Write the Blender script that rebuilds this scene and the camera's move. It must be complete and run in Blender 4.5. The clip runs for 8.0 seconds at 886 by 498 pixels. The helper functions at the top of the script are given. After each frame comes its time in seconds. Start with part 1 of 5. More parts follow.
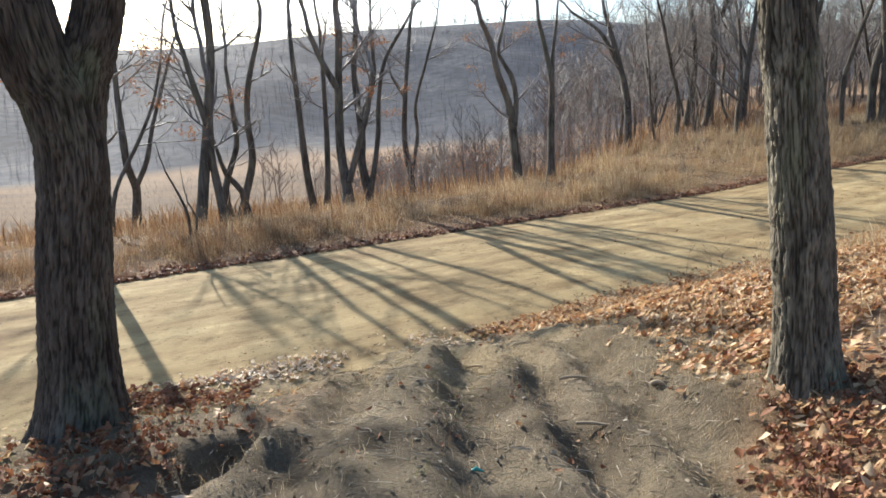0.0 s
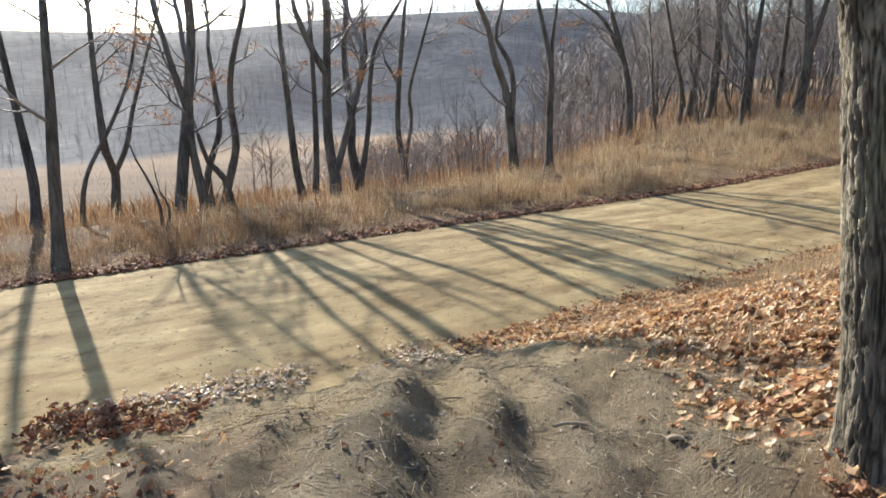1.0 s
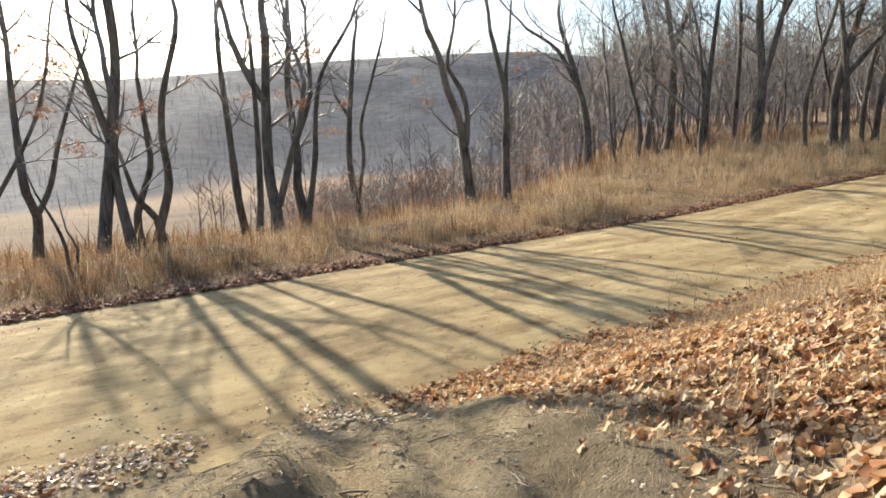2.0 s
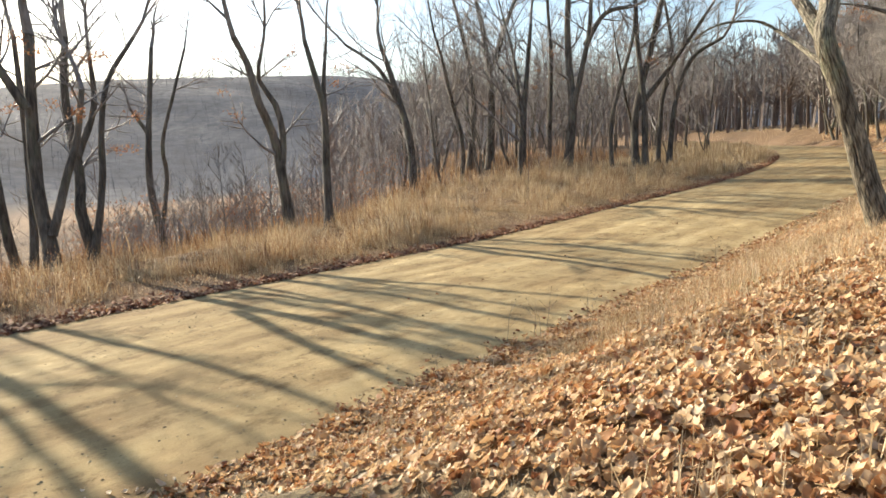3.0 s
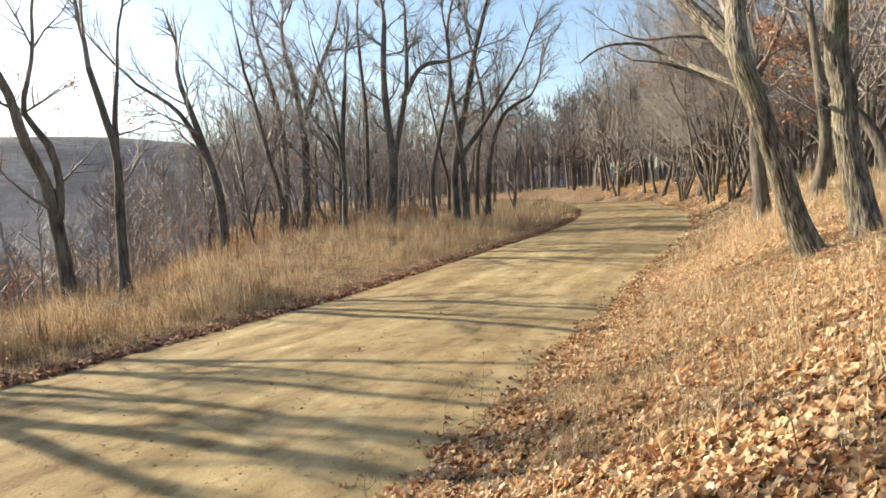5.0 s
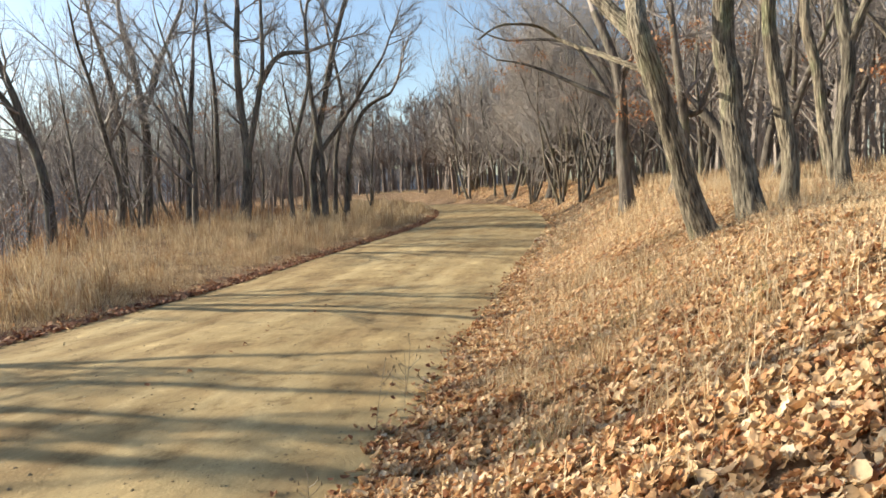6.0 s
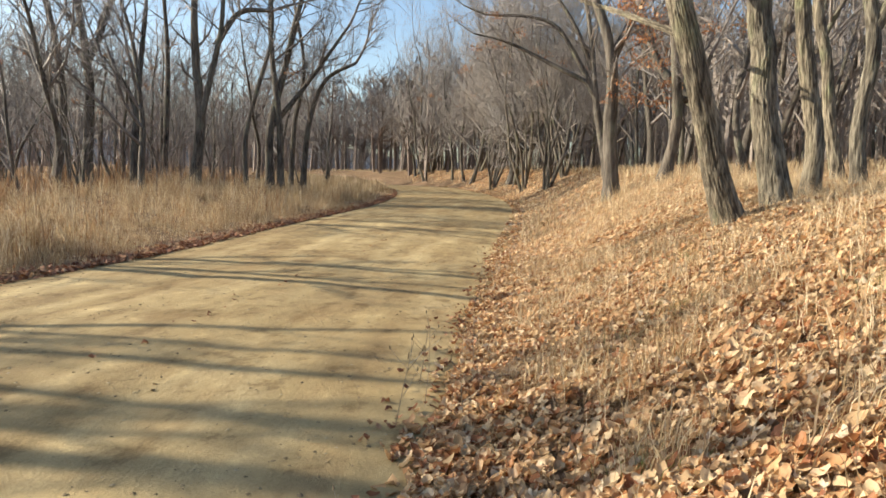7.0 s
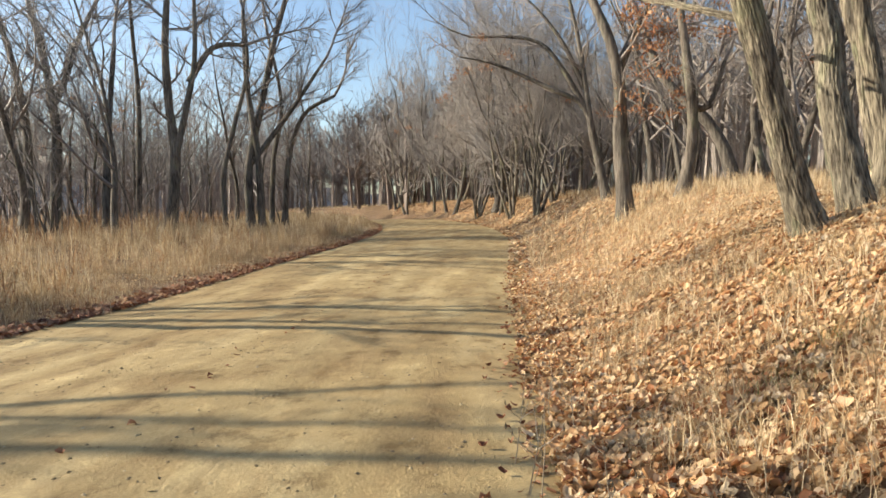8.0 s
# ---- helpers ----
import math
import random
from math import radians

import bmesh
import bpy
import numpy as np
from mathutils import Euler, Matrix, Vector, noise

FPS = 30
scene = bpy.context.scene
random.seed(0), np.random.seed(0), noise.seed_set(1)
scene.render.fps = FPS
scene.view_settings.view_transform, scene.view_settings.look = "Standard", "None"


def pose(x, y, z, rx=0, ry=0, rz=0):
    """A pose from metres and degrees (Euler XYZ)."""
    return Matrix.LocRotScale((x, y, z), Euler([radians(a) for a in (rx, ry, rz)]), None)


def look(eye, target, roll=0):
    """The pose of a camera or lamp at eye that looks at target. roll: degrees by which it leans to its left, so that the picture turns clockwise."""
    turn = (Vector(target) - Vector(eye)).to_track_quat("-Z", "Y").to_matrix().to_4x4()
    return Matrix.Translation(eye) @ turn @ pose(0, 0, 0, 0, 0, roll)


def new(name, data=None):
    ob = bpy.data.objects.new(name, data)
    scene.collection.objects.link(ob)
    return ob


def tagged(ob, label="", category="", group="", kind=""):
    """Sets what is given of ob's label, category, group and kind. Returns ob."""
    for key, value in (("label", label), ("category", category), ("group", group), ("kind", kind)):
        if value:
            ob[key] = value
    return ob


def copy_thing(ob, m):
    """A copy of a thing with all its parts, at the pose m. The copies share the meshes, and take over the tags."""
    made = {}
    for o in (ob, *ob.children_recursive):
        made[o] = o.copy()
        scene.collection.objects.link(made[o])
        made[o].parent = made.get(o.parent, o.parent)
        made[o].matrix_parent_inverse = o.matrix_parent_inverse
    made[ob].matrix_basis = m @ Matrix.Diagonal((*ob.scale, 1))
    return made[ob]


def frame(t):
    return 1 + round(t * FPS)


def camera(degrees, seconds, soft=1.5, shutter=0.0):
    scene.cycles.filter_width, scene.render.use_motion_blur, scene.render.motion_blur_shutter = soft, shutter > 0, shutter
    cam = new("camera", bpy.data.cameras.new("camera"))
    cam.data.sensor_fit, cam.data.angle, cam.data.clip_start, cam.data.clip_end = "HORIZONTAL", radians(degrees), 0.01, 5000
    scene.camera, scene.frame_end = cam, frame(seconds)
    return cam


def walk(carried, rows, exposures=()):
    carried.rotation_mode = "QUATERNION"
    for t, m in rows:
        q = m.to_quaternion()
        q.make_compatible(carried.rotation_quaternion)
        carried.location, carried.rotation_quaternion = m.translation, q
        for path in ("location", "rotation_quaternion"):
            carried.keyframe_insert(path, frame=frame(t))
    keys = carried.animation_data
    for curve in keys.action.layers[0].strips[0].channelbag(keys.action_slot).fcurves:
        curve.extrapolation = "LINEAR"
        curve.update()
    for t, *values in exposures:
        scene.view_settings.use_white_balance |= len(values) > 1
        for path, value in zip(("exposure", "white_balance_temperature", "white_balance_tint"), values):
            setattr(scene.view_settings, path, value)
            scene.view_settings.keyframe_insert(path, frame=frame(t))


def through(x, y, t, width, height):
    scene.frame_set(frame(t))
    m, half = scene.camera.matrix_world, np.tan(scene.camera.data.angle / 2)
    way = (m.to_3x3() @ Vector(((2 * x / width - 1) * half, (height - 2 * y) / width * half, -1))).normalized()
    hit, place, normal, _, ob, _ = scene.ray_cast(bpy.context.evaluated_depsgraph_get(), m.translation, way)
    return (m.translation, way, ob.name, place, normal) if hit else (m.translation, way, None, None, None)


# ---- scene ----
cam = camera(66.7, 8.0, soft=1.6)
PATH = [
    (0, (-0.057, 0.069, 3.093), (-0.096, 2.021, 2.657), -2.2),
    (0.5, (-0.005, 0.493, 3.04), (-0.076, 2.411, 2.477), -3.3),
    (1, (0.098, 1.043, 3.021), (0.067, 2.987, 2.552), -1.4),
    (1.2, (0.121, 1.307, 2.96), (0.108, 3.246, 2.472), -1.3),
    (2.3, (0.589, 2.82, 2.489), (0.728, 4.789, 2.166), -1.8),
    (2.5, (0.669, 3.104, 2.433), (0.916, 5.059, 2.092), -0.3),
    (3, (0.782, 3.756, 2.418), (1.358, 5.647, 2.115), -1.9),
    (3.5, (0.804, 4.582, 2.352), (1.342, 6.492, 2.097), -1.4),
    (4, (0.771, 5.294, 2.236), (1.477, 7.156, 2.057), -5.2),
    (4.5, (0.758, 5.939, 2.121), (1.678, 7.699, 1.881), -3.6),
    (5, (0.726, 6.467, 2.026), (1.845, 8.119, 1.886), -2.7),
    (5.2, (0.672, 6.624, 2.015), (1.887, 8.208, 1.897), -3.1),
    (6.3, (0.607, 7.771, 1.586), (2.11, 9.082, 1.43), -1.0),
    (6.5, (0.679, 7.974, 1.539), (2.2, 9.264, 1.381), -0.4),
    (7, (0.975, 8.62, 1.443), (2.538, 9.853, 1.254), 1.9),
    (7.5, (1.227, 9.279, 1.363), (2.769, 10.551, 1.296), 1.0),
    (8, (1.576, 9.87, 1.312), (3.183, 11.056, 1.221), -1.0),
]
walk(cam, [(t, look(eye, target, roll)) for t, eye, target, roll in PATH],
     [(0, 1.05, 5850, 10), (0.5, 0.99, 6000, 10), (1, 1.08, 5800, 10), (2.5, 1.22, 6450, 10), (5, 1.2, 6550, 10), (6.5, 1.04, 6450, 10), (8, 1.06, 6450, 10)])

# ---- world and sun ----
SUN_UP, SUN_LEFT = 23.0, 31.0          # degrees over the horizon, and to the left of +y
world = bpy.data.worlds.new("sky")
scene.world = world
world.use_nodes = True
wn, wl = world.node_tree.nodes, world.node_tree.links
sky = wn.new("ShaderNodeTexSky")
sky.sky_type, sky.sun_disc = "NISHITA", False
sky.sun_elevation, sky.sun_rotation = radians(SUN_UP), radians(-SUN_LEFT)
sky.air_density, sky.dust_density, sky.ozone_density = 1.1, 1.3, 2.0
wn["Background"].inputs["Strength"].default_value = 0.108
wl.new(sky.outputs[0], wn["Background"].inputs["Color"])
sun_data = bpy.data.lights.new("sun", "SUN")
sun_data.energy, sun_data.angle, sun_data.color = 4.9, radians(0.6), (1.0, 0.885, 0.71)
sun = new("sun", sun_data)
sa, se = radians(SUN_LEFT), radians(SUN_UP)
sun.matrix_world = look((0, 0, 60), (60 * math.sin(sa), -60 * math.cos(sa), 60 - 60 * math.tan(se)))


# ---- materials ----
def material(name, rough=0.9):
    m = bpy.data.materials.new(name)
    m.use_nodes = True
    nt = m.node_tree
    b = nt.nodes["Principled BSDF"]
    b.inputs["Roughness"].default_value = rough
    b.inputs["Specular IOR Level"].default_value = 0.25
    return m, nt, b


def node(nt, kind, **inputs):
    n = nt.nodes.new(kind)
    for k, v in inputs.items():
        n.inputs[k.replace("_", " ")].default_value = v
    return n


def ramp(nt, fac, stops):
    r = nt.nodes.new("ShaderNodeValToRGB")
    while len(r.color_ramp.elements) < len(stops):
        r.color_ramp.elements.new(0.5)
    for e, (p, c) in zip(r.color_ramp.elements, stops):
        e.position, e.color = p, (*c, 1)
    nt.links.new(fac, r.inputs[0])
    return r.outputs[0]


def mix(nt, fac, a, b, mode="MIX"):
    n = nt.nodes.new("ShaderNodeMix")
    n.data_type, n.blend_type = "RGBA", mode
    for sock, v in ((n.inputs[0], fac), (n.inputs[6], a), (n.inputs[7], b)):
        if isinstance(v, bpy.types.NodeSocket):
            nt.links.new(v, sock)
        elif isinstance(v, tuple):
            sock.default_value = (*v, 1)
        else:
            sock.default_value = v
    return n.outputs[2]


def noise_at(nt, scale, detail=4.0, stretch=(1, 1, 1), rough=0.55, kind="Object"):
    tc = nt.nodes.new("ShaderNodeTexCoord")
    mp = nt.nodes.new("ShaderNodeMapping")
    mp.inputs["Scale"].default_value = stretch
    nt.links.new(tc.outputs[kind], mp.inputs[0])
    n = node(nt, "ShaderNodeTexNoise", Scale=scale, Detail=detail, Roughness=rough)
    nt.links.new(mp.outputs[0], n.inputs["Vector"])
    return n.outputs["Fac"]


def bump(nt, b, height, strength, distance):
    n = node(nt, "ShaderNodeBump", Strength=strength, Distance=distance)
    nt.links.new(height, n.inputs["Height"])
    nt.links.new(n.outputs[0], b.inputs["Normal"])


def bark_material(name, dark, light, moss=0.0, plates=False, stands=False, rough=0.85):
    m, nt, b = material(name, rough)
    ridges = noise_at(nt, 7.0, 6, (2.2, 2.2, 0.32), 0.65)
    patches = noise_at(nt, 1.3, 3, (1, 1, 0.5))
    c = ramp(nt, ridges, [(0.38, dark), (0.50, tuple(0.5 * (p + q) for p, q in zip(dark, light))), (0.60, light)])
    c = mix(nt, 0.45, c, ramp(nt, patches, [(0.35, tuple(0.75 * v for v in dark)), (0.65, light)]))
    info = nt.nodes.new("ShaderNodeObjectInfo")
    c = mix(nt, 1.0, c, ramp(nt, info.outputs["Random"], [(0.0, (0.78, 0.78, 0.80)), (1.0, (1.12, 1.06, 1.0))]), "MULTIPLY")
    if moss:
        green = noise_at(nt, 2.4, 5, (1.5, 1.5, 0.5))
        k = ramp(nt, green, [(0.54, (0, 0, 0)), (0.70, (moss, moss, moss))])
        c = mix(nt, k, c, (0.20, 0.23, 0.13))
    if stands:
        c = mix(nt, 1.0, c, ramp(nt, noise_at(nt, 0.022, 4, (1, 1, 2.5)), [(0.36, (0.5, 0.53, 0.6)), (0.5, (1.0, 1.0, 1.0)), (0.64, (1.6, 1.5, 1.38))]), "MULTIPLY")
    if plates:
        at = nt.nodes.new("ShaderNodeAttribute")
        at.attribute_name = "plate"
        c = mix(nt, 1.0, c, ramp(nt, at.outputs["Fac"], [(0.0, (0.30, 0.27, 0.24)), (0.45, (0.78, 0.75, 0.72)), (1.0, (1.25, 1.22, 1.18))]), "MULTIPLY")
    nt.links.new(c, b.inputs["Base Color"])
    bump(nt, b, ridges, 1.0, 0.06)
    return m


def leaf_material(name, stops, through=0.32, rough=0.55):
    m, nt, b = material(name, rough)
    geo = nt.nodes.new("ShaderNodeNewGeometry")
    info = nt.nodes.new("ShaderNodeObjectInfo")
    add = node(nt, "ShaderNodeMath")
    add.operation = "WRAP"
    add.inputs[1].default_value, add.inputs[2].default_value = 1.0, 0.0
    plus = node(nt, "ShaderNodeMath")
    nt.links.new(geo.outputs["Random Per Island"], plus.inputs[0])
    nt.links.new(info.outputs["Random"], plus.inputs[1])
    nt.links.new(plus.outputs[0], add.inputs[0])
    c = ramp(nt, add.outputs[0], stops)
    fine = noise_at(nt, 40, 3)
    c = mix(nt, 0.35, c, ramp(nt, fine, [(0.3, (0.55, 0.48, 0.40)), (0.6, (1.0, 0.98, 0.92))]), "MULTIPLY")
    nt.links.new(c, b.inputs["Base Color"])
    tr = nt.nodes.new("ShaderNodeBsdfTranslucent")
    nt.links.new(c, tr.inputs[0])
    mx = node(nt, "ShaderNodeMixShader", Fac=through)
    nt.links.new(b.outputs[0], mx.inputs[1])
    nt.links.new(tr.outputs[0], mx.inputs[2])
    nt.links.new(mx.outputs[0], nt.nodes["Material Output"].inputs[0])
    return m


def road_material():
    m, nt, b = material("packed_tan_gravel", 0.95)
    tc = nt.nodes.new("ShaderNodeTexCoord")

    def turned(scale, stretch, detail=4, rough=0.55):
        mp = nt.nodes.new("ShaderNodeMapping")
        mp.vector_type = "TEXTURE"
        mp.inputs["Rotation"].default_value = (0, 0, radians(31))
        mp.inputs["Scale"].default_value = stretch
        nt.links.new(tc.outputs["Object"], mp.inputs[0])
        n = node(nt, "ShaderNodeTexNoise", Scale=scale, Detail=detail, Roughness=rough)
        nt.links.new(mp.outputs[0], n.inputs["Vector"])
        return n.outputs["Fac"]

    broad, tracks, patches = turned(0.5, (2.5, 1, 1)), turned(1.3, (5, 0.8, 1), 5), turned(1.6, (2.2, 1, 1), 6, 0.65)
    grit = noise_at(nt, 55, 5, rough=0.7)
    c = ramp(nt, broad, [(0.30, (0.265, 0.185, 0.085)), (0.52, (0.355, 0.27, 0.13)), (0.70, (0.435, 0.35, 0.185))])
    c = mix(nt, 0.5, c, ramp(nt, tracks, [(0.35, (0.21, 0.14, 0.064)), (0.5, (0.335, 0.25, 0.118)), (0.68, (0.47, 0.375, 0.20))]))
    c = mix(nt, 0.75, c, ramp(nt, patches, [(0.34, (0.62, 0.52, 0.42)), (0.47, (0.98, 0.95, 0.91)), (0.66, (1.22, 1.22, 1.20))]), "MULTIPLY")
    crust = turned(2.6, (1.3, 1, 1), 9, 0.72)
    c = mix(nt, 0.8, c, ramp(nt, crust, [(0.36, (0.50, 0.44, 0.37)), (0.45, (0.92, 0.90, 0.87)), (0.56, (1.02, 1.0, 0.98)), (0.66, (1.38, 1.37, 1.35))]), "MULTIPLY")
    c = mix(nt, 0.32, c, ramp(nt, grit, [(0.30, (0.50, 0.47, 0.42)), (0.55, (1.0, 1.0, 1.0)), (0.75, (1.25, 1.22, 1.15))]), "MULTIPLY")
    nt.links.new(c, b.inputs["Base Color"])
    bump(nt, b, mix(nt, 0.8, grit, crust), 0.7, 0.05)
    return m


def ground_material():
    m, nt, b = material("woodland_soil", 0.97)
    at = nt.nodes.new("ShaderNodeAttribute")
    at.attribute_name = "cover"
    sep = nt.nodes.new("ShaderNodeSeparateColor")
    nt.links.new(at.outputs["Color"], sep.inputs[0])
    blot = noise_at(nt, 1.6, 5)
    fine = noise_at(nt, 22, 8, rough=0.78)
    dirt = ramp(nt, blot, [(0.3, (0.095, 0.074, 0.048)), (0.48, (0.19, 0.15, 0.10)), (0.7, (0.36, 0.295, 0.20))])
    crumb = noise_at(nt, 75, 6, rough=0.75)
    dirt = mix(nt, 0.75, dirt, ramp(nt, crumb, [(0.34, (0.38, 0.36, 0.33)), (0.5, (0.95, 0.95, 0.94)), (0.64, (1.15, 1.14, 1.1)), (0.72, (1.9, 1.8, 1.6))]), "MULTIPLY")
    litter = ramp(nt, fine, [(0.3, (0.20, 0.115, 0.062)), (0.5, (0.36, 0.235, 0.135)), (0.7, (0.52, 0.37, 0.23))])
    straw = ramp(nt, fine, [(0.3, (0.09, 0.055, 0.03)), (0.5, (0.20, 0.125, 0.062)), (0.7, (0.38, 0.26, 0.13))])
    straw = mix(nt, 1.0, straw, ramp(nt, noise_at(nt, 0.05, 4, (1, 3.5, 1)), [(0.38, (0.58, 0.58, 0.66)), (0.6, (0.92, 0.92, 0.98))]), "MULTIPLY")
    # hill ground: distance haze is put into this blue-grey colour
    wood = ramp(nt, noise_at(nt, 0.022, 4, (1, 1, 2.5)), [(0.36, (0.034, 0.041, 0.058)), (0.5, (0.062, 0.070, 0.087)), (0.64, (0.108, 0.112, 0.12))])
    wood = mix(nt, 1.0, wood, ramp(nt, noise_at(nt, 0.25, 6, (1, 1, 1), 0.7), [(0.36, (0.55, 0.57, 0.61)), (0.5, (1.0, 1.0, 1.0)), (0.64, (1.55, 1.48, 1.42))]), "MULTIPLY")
    c = mix(nt, sep.outputs[0], litter, dirt)
    spill = nt.nodes.new("ShaderNodeAttribute")
    spill.attribute_name = "spill"
    edge = mix(nt, 1.0, spill.outputs["Color"], ramp(nt, blot, [(0.35, (0.55, 0.55, 0.55)), (0.55, (1.0, 1.0, 1.0))]), "MULTIPLY")
    c = mix(nt, edge, c, ramp(nt, fine, [(0.3, (0.27, 0.205, 0.115)), (0.7, (0.50, 0.395, 0.225))]))
    c = mix(nt, sep.outputs[1], c, straw)
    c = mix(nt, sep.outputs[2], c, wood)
    c = mix(nt, 0.4, c, ramp(nt, fine, [(0.3, (0.5, 0.48, 0.45)), (0.7, (1.2, 1.2, 1.15))]), "MULTIPLY")
    nt.links.new(c, b.inputs["Base Color"])
    tc = nt.nodes.new("ShaderNodeTexCoord")
    wave = node(nt, "ShaderNodeTexWave", Scale=10.0, Distortion=3.0, Detail=3.0)
    wave.bands_direction = "Y"
    nt.links.new(tc.outputs["Object"], wave.inputs["Vector"])
    rut = nt.nodes.new("ShaderNodeAttribute")
    rut.attribute_name = "tread"
    hgt = mix(nt, rut.outputs["Fac"], mix(nt, 0.4, mix(nt, 0.5, fine, blot), crumb), wave.outputs["Color"])
    bump(nt, b, hgt, 1.0, 0.09)
    return m


BARK = bark_material("grey_oak_bark", (0.040, 0.035, 0.030), (0.225, 0.203, 0.168), moss=0.35)
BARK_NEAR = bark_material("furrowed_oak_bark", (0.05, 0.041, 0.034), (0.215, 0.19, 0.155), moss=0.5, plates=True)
# lighter copy of BARK_NEAR: sunlight on the trunks is put into the colour
BARK_SUNLIT = bark_material("sunlit_oak_bark", (0.055, 0.049, 0.040), (0.37, 0.345, 0.265), moss=0.6, plates=True)
TWIG = bark_material("twig_bark", (0.16, 0.144, 0.13), (0.37, 0.34, 0.308), rough=0.5)
BRUSH = bark_material("brush_stem", (0.14, 0.108, 0.09), (0.32, 0.255, 0.21), rough=0.5)
# paler copy of TWIG: sunlight on the bank's wood is in its colour
TWIG_SUNLIT = bark_material("sunlit_twig_bark", (0.23, 0.205, 0.182), (0.44, 0.40, 0.36))
# far trees: blue-grey base colour holds the haze of distance
HAZY_WOOD = bark_material("hazy_wood", (0.044, 0.052, 0.070), (0.088, 0.097, 0.117), stands=True)
LEAF_STOPS = [(0.0, (0.25, 0.10, 0.045)), (0.14, (0.42, 0.20, 0.085)), (0.3, (0.56, 0.345, 0.165)), (0.5, (0.68, 0.485, 0.27)), (0.68, (0.76, 0.595, 0.37)), (0.84, (0.50, 0.27, 0.12)), (1.0, (0.82, 0.70, 0.50))]
LEAF = leaf_material("dry_oak_leaf", LEAF_STOPS)
LEAF_RED = leaf_material("red_brown_leaf", [(0.0, (0.13, 0.055, 0.032)), (0.4, (0.26, 0.112, 0.06)), (0.7, (0.37, 0.185, 0.098)), (1.0, (0.47, 0.31, 0.18))], 0.2, 0.75)
LEAF_TREE = leaf_material("clinging_leaf", [(0.0, (0.26, 0.10, 0.05)), (0.5, (0.40, 0.19, 0.09)), (1.0, (0.50, 0.31, 0.16))], 0.3)
# whitish base colour stands for the sun's glint on these leaves
LEAF_GLINT = leaf_material("glint_leaf", [(0.0, (0.50, 0.28, 0.15)), (0.25, (0.74, 0.60, 0.44)), (1.0, (0.86, 0.77, 0.62))], 0.45, 0.32)
GRASS = leaf_material("dry_grass", [(0.0, (0.24, 0.155, 0.075)), (0.3, (0.48, 0.35, 0.19)), (0.6, (0.66, 0.53, 0.33)), (0.85, (0.80, 0.69, 0.49)), (1.0, (0.30, 0.18, 0.09))], 0.25, 0.6)
FIELD = leaf_material("field_grass", [(0.0, (0.20, 0.155, 0.125)), (1.0, (0.36, 0.29, 0.24))], 0.2, 0.7)
GRASS_RED = leaf_material("bluestem_grass", [(0.0, (0.15, 0.075, 0.04)), (0.4, (0.33, 0.19, 0.095)), (0.8, (0.50, 0.33, 0.18)), (1.0, (0.70, 0.56, 0.36))], 0.2, 0.5)
GRASS_GREEN = leaf_material("green_grass", [(0.0, (0.12, 0.15, 0.05)), (0.6, (0.22, 0.24, 0.09)), (1.0, (0.40, 0.34, 0.16))], 0.35, 0.6)
ROAD = road_material()
GROUND = ground_material()


# ---- the lie of the land ----
OX, OY, UX, UY = 2.2, 10.05, 0.857, 0.515      # a point of the near road edge and the road's direction
ROAD_W, BEND_S, BEND_R = 5.9, 23.0, 86.0       # width; the straight ends here; radius of the bend to the left


def ease(v):
    v = np.clip(v, 0.0, 1.0)
    return v * v * (3 - 2 * v)


def along_road(x, y):
    """Metres along the road and to the left of its near edge, following the bend."""
    s = (x - OX) * UX + (y - OY) * UY
    d = (y - OY) * UX - (x - OX) * UY
    dx, dy = np.maximum(s - BEND_S, 0.0), np.maximum(BEND_R - d, 1.0)
    bent = (s > BEND_S) & (d < BEND_R - 1.0) & (dx < 110)
    return np.where(bent, BEND_S + BEND_R * np.arctan2(dx, dy), s), np.where(bent, BEND_R - np.hypot(dx, dy), d)


